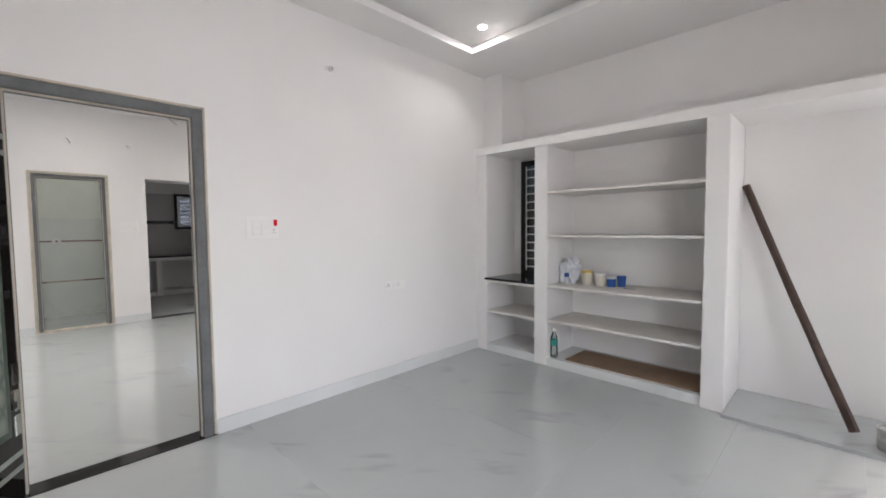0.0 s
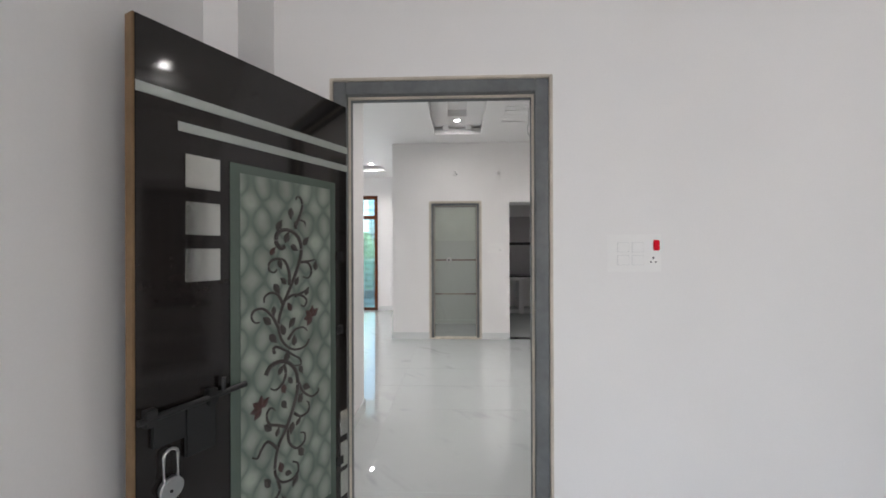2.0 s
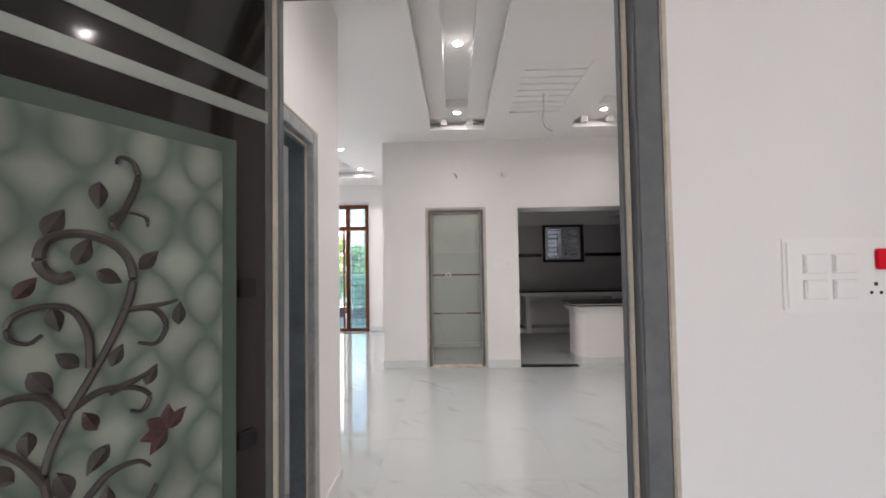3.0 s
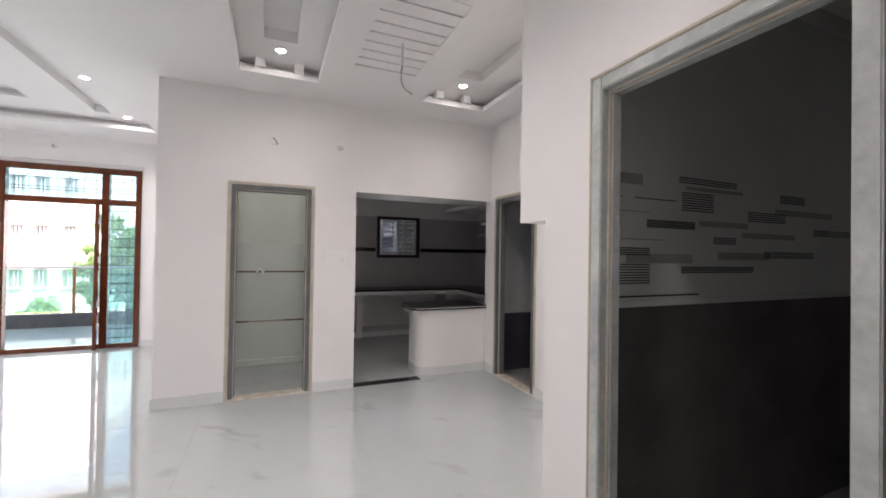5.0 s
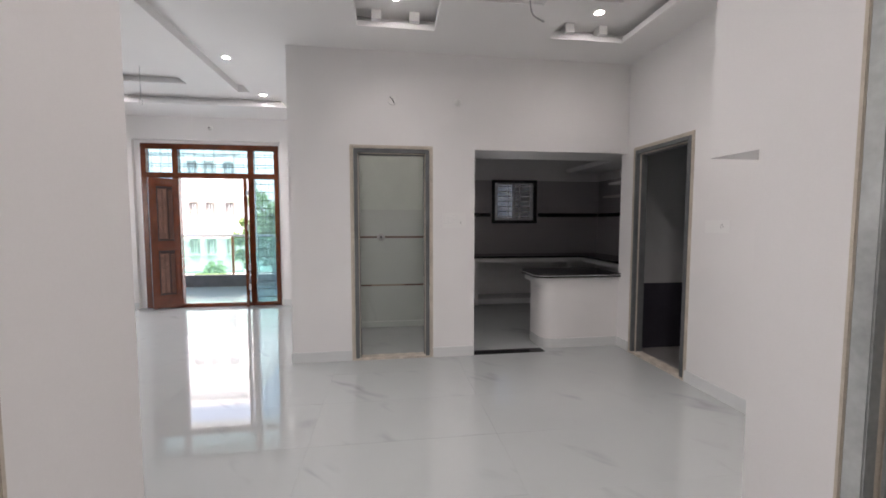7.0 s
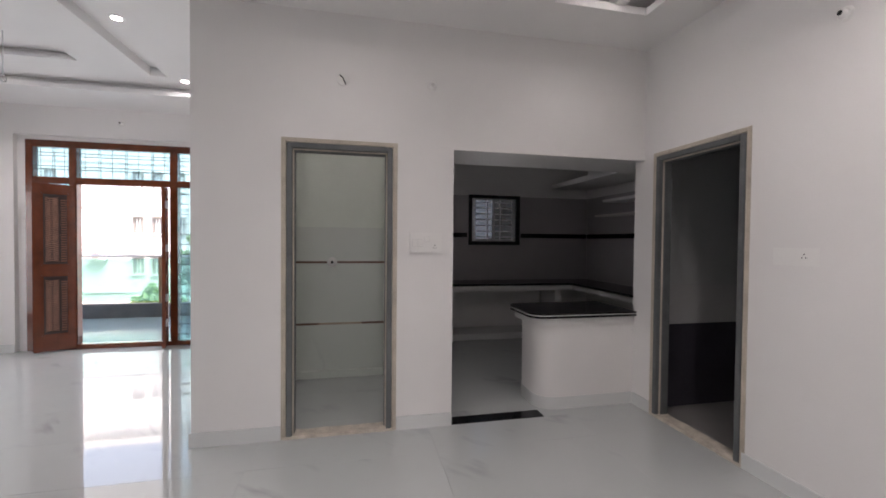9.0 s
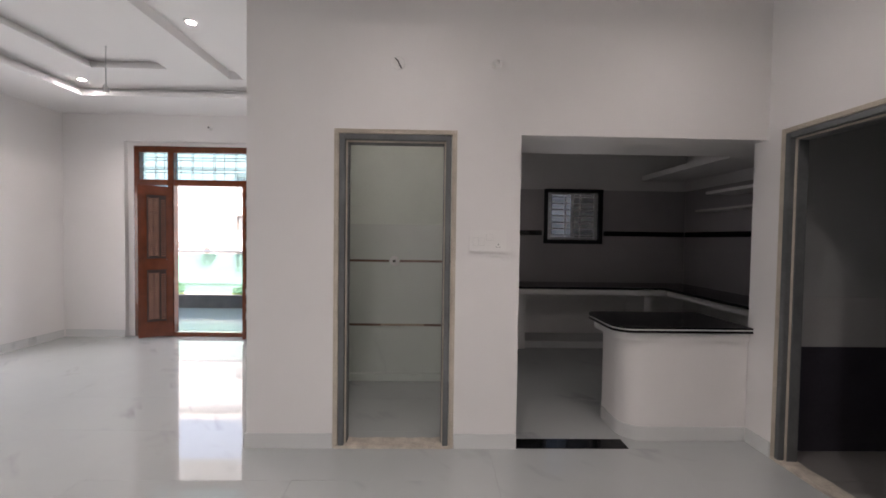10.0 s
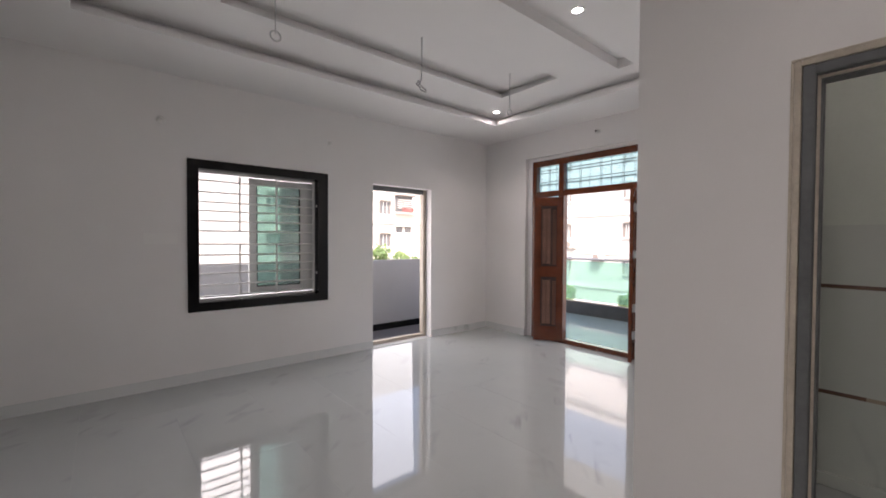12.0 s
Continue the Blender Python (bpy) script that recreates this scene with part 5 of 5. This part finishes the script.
for x, spans in ((-6.912, ((0.82, 2.15),)), (-6.478, ((0.82, 1.40), (1.53, 2.15))), (-6.093, ((0.82, 1.40), (1.53, 2.15))), (-5.70, ((0.82, 2.15),))):
    for z0, z1 in spans:
        part("grille_upright", Solid().box(x - 0.010, x + 0.010, WY - 0.048, WY - 0.04, z0, z1), M_GRILLE, w3)
for x in (-6.965, -5.69):
    for z in (1.05, 1.86):
        part("grille_lug", Solid().box(x - 0.02, x + 0.02, WY - 0.06, WY - 0.03, z - 0.014, z + 0.014, 0.003), M_GRILLE, w3)

# ---- living room: side doorway ----
sd = thing("door_frame", Matrix.Translation((-8.2, WY - 0.15, 0)), "beige unpainted timber frame of the side doorway", "door frame")
part("jamb", Solid().box(-8.70, -8.645, WY - 0.21, WY - 0.12, 0, 2.2, 0.004), M_BEIGE, sd)
part("jamb", Solid().box(-7.765, -7.71, WY - 0.21, WY - 0.12, 0, 2.2, 0.004), M_BEIGE, sd)
part("head", Solid().box(-8.645, -7.765, WY - 0.21, WY - 0.12, 2.135, 2.2, 0.004), M_FRAME, sd)
part("sill", Solid().box(-8.645, -7.765, WY - 0.21, WY - 0.12, 0, 0.045, 0.004), M_BEIGE, sd)
setting("doorway_floor_side", Solid().box(-8.70, -7.71, WY - 0.12, WY + 0.0, -0.012, 0.002), M_SKIRT, "marble strip in the side doorway", "threshold")

# ---- living room: main door ----
DX = -9.93
setting("door_reveal", Solid().box(-10.1, -9.945, -3.42, -3.336, 0, 2.68).box(-10.1, -9.945, -1.261, -1.22, 0, 2.68).box(-10.1, -9.945, -3.336, -1.261, 2.632, 2.68), M_WALL, "white plaster reveal around the main door", "wall")
md = thing("main_door", Matrix.Translation((DX, -2.3, 0)), "varnished teak main door frame with sidelights and transoms", "door")
F0, F1 = DX - 0.10, DX


def bar(name, y0, y1, z0, z1, d=0.0):
    return part(name, Solid().box(F0, F1 + d, y0, y1, z0, z1, 0.006), M_TEAK, md)


bar("jamb", -3.335, -3.255, 0, 2.63)
bar("jamb", -1.335, -1.262, 0, 2.63)
bar("head", -3.255, -1.335, 2.545, 2.63)
bar("sill", -3.255, -1.335, 0, 0.06, 0.01)
bar("mullion", -2.875, -2.79, 0.06, 2.545, 0.004)
bar("mullion", -1.74, -1.65, 0.06, 2.545, 0.004)
for y0, y1 in ((-3.255, -2.875), (-2.79, -1.74), (-1.65, -1.335)):
    bar("transom", y0, y1, 2.09, 2.175)
panes = [(-3.255, -2.875, 2.175, 2.545), (-2.79, -1.74, 2.175, 2.545), (-1.65, -1.335, 2.175, 2.545), (-1.65, -1.335, 0.06, 2.09), (-3.255, -2.875, 0.06, 2.09)]
for y0, y1, z0, z1 in panes:
    p_ = part("pane", Solid().box(F0 + 0.03, F0 + 0.035, y0, y1, z0, z1), M_BLUEGLASS, md, "blue tinted glass pane")
    p_.visible_shadow = False
    x = F0 + 0.055
    n_ = 2 if z1 - z0 < 1 else 15
    for k in range(n_):
        for dz in ((0, 0.04) if n_ == 2 else (0,)):
            z = z0 + (z1 - z0) * (k + 0.6) / (n_ + 0.2) + dz
            part("grille_bar", Solid().box(x - 0.004, x + 0.004, y0, y1, z - 0.0045, z + 0.0045), M_BLACKMETAL if y0 > -3.2 or z0 > 1 else M_GRILLE, md, "thin iron grille bar")
    n_ = max(3, round((y1 - y0) / (0.15 if z1 - z0 < 1 else 0.06)))
    for k in range(n_):
        for dy in ((0, 0.022) if k % 2 else (0,)):
            y = y0 + (y1 - y0) * (k + 0.5) / n_ + dy
            part("grille_upright", Solid().box(x + 0.005, x + 0.011, y - 0.0020, y + 0.0020, z0, z1), M_BLACKMETAL if y0 > -3.2 or z0 > 1 else M_GRILLE, md, "thin iron grille bar")


def carved_leaf(m, w, label):
    """Teak leaf: local x across, y through, z up."""
    root = thing("door_leaf", m, label, "door leaf", group="leaves of the main door")
    st, s2 = 0.21 * w, 0.06
    h0, h1 = 0.03, 2.07
    part("stile", Solid().box(0, st, -0.02, 0.02, h0, h1, 0.004), M_TEAK, root, local=True)
    part("stile", Solid().box(w - s2, w, -0.02, 0.02, h0, h1, 0.004), M_TEAK, root, local=True)
    for z0, z1 in ((h0, 0.22), (0.955, 1.075), (1.96, h1)):
        part("rail", Solid().box(st, w - s2, -0.02, 0.02, z0, z1, 0.004), M_TEAK, root, local=True)
    for z0, z1 in ((0.22, 0.955), (1.075, 1.96)):
        pnl = part("carved_panel", Solid().box(st, w - s2, -0.006, 0.006, z0, z1), M_TEAKDARK, root, "carved teak lattice panel", local=True)
        for side in (-1, 1):
            for z_, in ((z0,), (z1,)):
                dz = 0.016 if z_ == z0 else -0.016
                part("bead", Solid().box(st, w - s2, side * 0.006, side * 0.017, min(z_, z_ + dz), max(z_, z_ + dz), 0.004), M_TEAK, pnl, local=True)
            for x0 in (st, w - s2 - 0.016):
                part("bead", Solid().box(x0, x0 + 0.016, side * 0.006, side * 0.017, z0 + 0.016, z1 - 0.016, 0.004), M_TEAK, pnl, local=True)
            lat, pitch = Solid(), 0.026
            a0, a1 = st + 0.03, st + 0.03 + (w - st - s2) * 0.5
            n_ = int((z1 - z0 - 0.09) / pitch)
            for k in range(n_):
                z = z0 + 0.05 + k * pitch
                for q in (0, 1):
                    xa, xb = (a0, a1) if q else (a1, a0)
                    lat.rod((xa, side * 0.009, z), (xb, side * 0.009, z + pitch), 0.0042, 5)
            # Lattice and reeding carry the painted-in varnish highlights.
            part("lattice", lat, M_TEAKLIGHT, pnl, "crossed carved lattice", local=True)
            sl = Solid()
            for k in range(int((z1 - z0 - 0.08) / 0.030)):
                z = z0 + 0.045 + k * 0.030
                sl.box(a1 + 0.02, w - s2 - 0.02, side * 0.0005, side * 0.013, z, z + 0.012)
            part("reeding", sl, M_TEAKPALE, pnl, "fine horizontal reeding", local=True)
    return root


carved_leaf(Matrix.Translation((-9.695, -3.115, 0)) @ Matrix.Rotation(math.atan2(0.315, -0.225), 4, "Z"), 0.385, "open varnished teak door leaf with carved lattice panels")
narrow = carved_leaf(Matrix.Translation((DX + 0.025, -1.765, 0)) @ Matrix.Rotation(math.atan2(0.055, 0.235), 4, "Z"), 0.245, "narrow open varnished teak door leaf with steel bolts")
for z in (0.3, 0.62, 1.25, 1.8):
    part("bolt", Solid().box(0.17, 0.235, 0.0205, 0.045, z, z + 0.09, 0.003), M_STEEL, narrow, "steel door bolt", local=True)

# ---- balconies ----
setting("balcony_floor", Solid().box(-12.4, -10.1, -4.6, 1.2, -0.2, -0.02), M_BALC, "pale teal polished balcony floor tiles", "balcony floor")
setting("balcony_kerb", Solid().box(-12.4, -12.25, -4.6, 1.2, -0.02, 0.23, 0.008), M_SLATE, "dark slate clad balcony kerb", "kerb")
rail = thing("balcony_railing", Matrix.Translation((-12.32, -1.5, 0.23)), "green glass balcony railing with steel posts and handrail", "railing")
part("handrail", Solid().tube([(-12.32, -4.6, 1.09), (-12.32, 1.2, 1.09)], 0.024, 12), M_STEEL, rail, smooth=True)
for k in range(4):
    y = -4.42 + k * 1.56
    part("post", Solid().box(-12.345, -12.295, y - 0.02, y + 0.02, 0.23, 1.07, 0.004), mat("bronze_post", (0.30, 0.17, 0.10), 0.4, metal=0.5, var=0.1) if k == 0 else bpy.data.materials["bronze_post"], rail)
    if k < 3:
        p_ = part("glass_panel", Solid().box(-12.326, -12.318, y + 0.03, y + 1.53, 0.27, 1.05), M_RAILGLASS, rail, "green tinted glass panel")
        p_.visible_shadow = False
setting("balcony_slab_above", Solid().box(-12.4, -10.1, -4.6, 1.2, 3.1, 3.3), M_CEIL, "plain white balcony ceiling slab", "ceiling")
setting("side_balcony_floor", Solid().box(-10.1, -2.4, -5.35, -4.46, -0.2, -0.02), M_SIDEFLOOR, "dark grey tiled side balcony floor", "balcony floor")
setting("side_parapet", Solid().box(-10.3, -2.4, -5.35, -5.2, -0.02, 1.12, 0.01), M_PARAPET, "grey painted parapet wall", "parapet")
setting("side_parapet_foot", Solid().box(-10.1, -2.4, -5.2, -5.188, -0.02, 0.085), M_BLACK, "black tile strip at the parapet foot", "skirting")

# ---- distance ----
GZ = -3.4
setting("ground", Solid().box(-900, 900, -900, 900, GZ - 0.5, GZ), M_GROUND, "dusty ground that reaches the horizon", "ground")


def house(name, x0, x1, y0, y1, top, face, cols, rows, size, m_wall, label, bands=True):
    """A plain block of flats with windows on one face ('x' faces +x, 'y' faces +y)."""
    root = thing(name, Matrix.Translation(((x0 + x1) / 2, (y0 + y1) / 2, GZ)), label, "building")
    part("wall", Solid().box(x0, x1, y0, y1, GZ, top), m_wall, root)
    part("roof", Solid().box(x0 - 0.2, x1 + 0.2, y0 - 0.2, y1 + 0.2, top, top + 0.35), m_wall, root)
    w_, h_ = size
    for zc in rows:
        for c_ in cols:
            if face == "x":
                pl = lambda a, b, u0, u1, z0, z1: Solid().box(x1 + a, x1 + b, c_ + u0, c_ + u1, zc + z0, zc + z1)
            else:
                pl = lambda a, b, u0, u1, z0, z1: Solid().box(c_ + u0, c_ + u1, y1 + a, y1 + b, zc + z0, zc + z1)
            wd = part("window", pl(-0.05, 0.02, -w_ / 2, w_ / 2, -h_ / 2, h_ / 2), M_WINDARK, root, "dark window pane")
            part("frame", pl(0.02, 0.06, -w_ / 2 - 0.05, -w_ / 2 + 0.05, -h_ / 2, h_ / 2), M_WINFRAME, wd)
            part("frame", pl(0.02, 0.06, w_ / 2 - 0.05, w_ / 2 + 0.05, -h_ / 2, h_ / 2), M_WINFRAME, wd)
            for u in (-w_ / 6, w_ / 6):
                part("mullion", pl(0.021, 0.05, u - 0.03, u + 0.03, -h_ / 2, h_ / 2), M_FACADE, wd)
            part("frame", pl(0.021, 0.055, -w_ / 2, w_ / 2, h_ / 2 - 0.06, h_ / 2), M_WINFRAME, wd)
            part("sunshade", pl(0.0, 0.22, -w_ / 2 - 0.06, w_ / 2 + 0.06, h_ / 2 + 0.08, h_ / 2 + 0.16), m_wall, wd)
            part("sill", pl(0.0, 0.12, -w_ / 2 - 0.08, w_ / 2 + 0.08, -h_ / 2 - 0.08, -h_ / 2), m_wall, wd)
        if bands:
            if face == "x":
                part("floor_band", Solid().box(x1, x1 + 0.06, y0, y1, zc - 1.45, zc - 1.3), m_wall, root)
            else:
                part("floor_band", Solid().box(x0, x1, y1, y1 + 0.06, zc - 1.45, zc - 1.3), m_wall, root)
    return root


house("apartment_building", -40, -29, -26, -8.2, 9.5, "x", (-24.6, -21.3, -18.1, -14.95, -10.9, -9.97, -8.85), (-2.45, -0.1, 2.1, 4.5, 6.9), (0.42, 0.85), M_FACADE, "white rendered apartment block with small windows")
flats = house("apartment_building", -34, -12.5, -38, -27, 9.0, "y", (-31.05, -26.55, -22.05, -17.55, -13.6), (-1.2, 1.44, 4.02, 6.6), (0.95, 1.0), M_FACADE2, "cream apartment block with brown windows and small balconies")
for x in (-28.35, -23.85, -19.35, -15.0):
    for zb in (3.72, 6.35):
        bay = part("balcony", Solid().box(x - 0.92, x + 0.92, -27.0, -26.45, zb - 0.12, zb, 0.02), M_FACADE2, flats)
        part("opening", Solid().box(x - 0.85, x + 0.85, -27.04, -26.98, zb, zb + 1.36), M_WINDARK, bay, "dark balcony opening")
        part("canopy", Solid().box(x - 0.92, x + 0.92, -27.0, -26.5, zb + 1.30, zb + 1.40, 0.02), M_WINFRAME, bay)
        for k in range(5):
            part("railing_bar", Solid().box(x - 0.9, x + 0.9, -26.5, -26.46, zb + 0.30 + k * 0.16, zb + 0.36 + k * 0.16), M_FACADE2, bay)
        part("washing", Solid().box(x - 0.6, x + 0.55, -26.44, -26.40, zb + 0.02, zb + 0.34, 0.02), M_WASHING, bay, "faded red washing over the railing")
    for dx in (-0.42, 0.42):
        part("small_window", Solid().box(x + dx - 0.3, x + dx + 0.3, -27.03, -26.97, 2.09, 2.53), M_WINDARK, flats, "low dark window")
    part("window_hood", Solid().box(x - 0.9, x + 0.9, -27.0, -26.75, 2.58, 2.66), M_FACADE2, flats)
part("pipe", Solid().rod((-33.5, -26.93, 2.72), (-12.8, -26.93, 2.72), 0.04, 8), M_WINFRAME, flats, "grey pipe along the wall")


def air_conditioner(y, z):
    """Outdoor unit that hangs on the wall facing +x."""
    root = thing("air_conditioner", Matrix.Translation((-29, y, z)), "white outdoor cooling unit on the far wall", "air conditioner", group="outdoor units on the white block")
    part("case", Solid().box(-29.0, -28.66, y - 0.36, y + 0.36, z, z + 0.48, 0.03), M_WHITE, root)
    part("fan_ring", Solid().rod((-28.665, y - 0.08, z + 0.24), (-28.645, y - 0.08, z + 0.24), 0.19, 20), M_WINFRAME, root, "grey fan grille")
    part("bracket", Solid().box(-29.0, -28.62, y - 0.3, y - 0.26, z - 0.05, z).box(-29.0, -28.62, y + 0.26, y + 0.3, z - 0.05, z), M_WINFRAME, root)


air_conditioner(-14.66, 0.98)
air_conditioner(-12.7, 0.22)
house("neighbour_house", -7.35, 6, -14, -8.2, 7.0, "y", (-3.5, -0.5), (1.4, 4.2), (1.2, 1.3), M_FACADE, "plain white neighbouring house")
house("far_building", -60, -48, -8, 20, 8.0, "x", (-5, -2, 1, 4, 7, 10, 13), (-0.5, 2.5, 5.5), (1.0, 1.3), M_FACADE, "pale far apartment block")


def tree(x, y, h, r, seed, label):
    root = thing("tree", Matrix.Translation((x, y, GZ)), label, "tree")
    rt = random.Random(seed)
    tr = Solid()
    top = Vector((x + rt.uniform(-0.3, 0.3), y + rt.uniform(-0.3, 0.3), GZ + h * 0.6))
    tr.tube([(x, y, GZ), (x + 0.06, y - 0.05, GZ + h * 0.25), tuple(top)], 0.16, 8, 0.45)
    tips = []
    for k in range(9):
        a, b = rt.uniform(0, 6.28), rt.uniform(0.3, 1.0)
        base = Vector((x, y, GZ)).lerp(top, rt.uniform(0.5, 1.0))
        tip = base + Vector((math.cos(a) * r * b, math.sin(a) * r * b, rt.uniform(0.15, 0.4) * h))
        tr.tube([tuple(base), tuple(base.lerp(tip, 0.5) + Vector((0, 0, 0.15))), tuple(tip)], 0.06, 6, 0.3)
        tips += [tip, base.lerp(tip, 0.6)]
    part("trunk", tr, M_BARK, root)
    cr = Solid()
    for t_ in tips:
        rad = r * rt.uniform(0.25, 0.45)
        for k in range(190):
            d = Vector((rt.gauss(0, 1), rt.gauss(0, 1), rt.gauss(0, 0.8)))
            p = t_ + d.normalized() * rad * rt.uniform(0.2, 1.0) ** 0.6
            a, b = Vector((rt.gauss(0, 1), rt.gauss(0, 1), rt.gauss(0, 1))).normalized(), Vector((rt.gauss(0, 1), rt.gauss(0, 1), rt.gauss(0, 1)))
            b = (b - a * b.dot(a)).normalized()
            ln = rt.uniform(0.10, 0.2)
            k0 = len(cr.v)
            cr.v += [tuple(p - a * ln), tuple(p + b * ln * 0.45), tuple(p + a * ln), tuple(p - b * ln * 0.45)]
            cr.f.append([k0, k0 + 1, k0 + 2, k0 + 3])
    part("crown", cr, M_LEAF, root)


for i, (x, y, h, r) in enumerate(((-23, -4.9, 6.0, 1.3), (-24.5, -3.6, 5.4, 1.7), (-22, -2.4, 5.0, 1.6), (-25, -1.2, 6.0, 1.9), (-20.5, -9.6, 3.0, 1.2), (-21.5, -11.4, 2.8, 1.2), (-15.8, -15.4, 4.3, 1.2), (-18.2, -18.5, 4.0, 1.2), (-24, 0.6, 5.5, 1.9), (-23.4, -6.05, 5.6, 0.75), (-21.8, -6.6, 2.7, 1.1), (-26.5, -4.0, 5.2, 2.2))):
    tree(x, y, h, r, 40 + i, "leafy green tree below the balcony")

# ---- floor tiles ----
TW, TL, GAP = 0.6, 1.2, 0.0007
tile_cache = {}
rt_ = random.Random(77)
FLOOR = bpy.data.objects["floor"]


def lay(x0, x1, y0, y1, material, tag):
    """Lays polished tiles on the floor between the walls, cut at the edges."""
    for i in range(math.floor(x0 / TW), math.ceil(x1 / TW)):
        for j in range(math.floor(y0 / TL), math.ceil(y1 / TL)):
            a, b = max(x0, i * TW + GAP / 2), min(x1, (i + 1) * TW - GAP / 2)
            c_, d = max(y0, j * TL + GAP / 2), min(y1, (j + 1) * TL - GAP / 2)
            if b - a < 0.004 or d - c_ < 0.004:
                continue
            key = (round(b - a, 4), round(d - c_, 4), tag)
            if key not in tile_cache:
                w2, l2 = (b - a) / 2, (d - c_) / 2
                tile_cache[key] = Solid().box(-w2, w2, -l2, l2, -0.006, 0).mesh("tile", material)
            ob = new("tile", tile_cache[key])
            ob.parent = FLOOR
            s_ = 0.0011
            ob.matrix_basis = Matrix.Translation(((a + b) / 2, (c_ + d) / 2, 0)) @ Euler((rt_.uniform(-s_, s_), rt_.uniform(-s_, s_) , 0)).to_matrix().to_4x4()


lay(-2.43, 2.3, -0.33, 3.67, M_FLOOR, "room")
lay(-4.16, -2.55, -0.22, 1.69, M_FLOOR, "room")
lay(-6.97, -4.16, -4.24, 3.06, M_FLOOR, "room")
lay(-4.16, -4.08, 1.69, 3.06, M_FLOOR, "room")
lay(-9.88, -6.97, -4.24, -0.43, M_FLOOR, "room")
lay(-10.0, -7.09, 1.27, 4.4, M_FLOOR, "room")
lay(-7.09, -6.97, 2.16, 3.06, M_FLOOR, "room")
lay(-8.28, -7.0, -0.31, 1.15, M_FLOOR, "room")
lay(-9.93, -9.88, -3.42, -1.22, M_FLOOR, "room")
lay(-4.04, -2.55, -4.24, -0.22, M_FLOOR, "room")
lay(-3.96, -2.55, 1.81, 4.4, M_BATHFLOOR, "bath")
lay(-6.94, -4.72, 3.18, 4.5, M_BATHFLOOR, "bath")
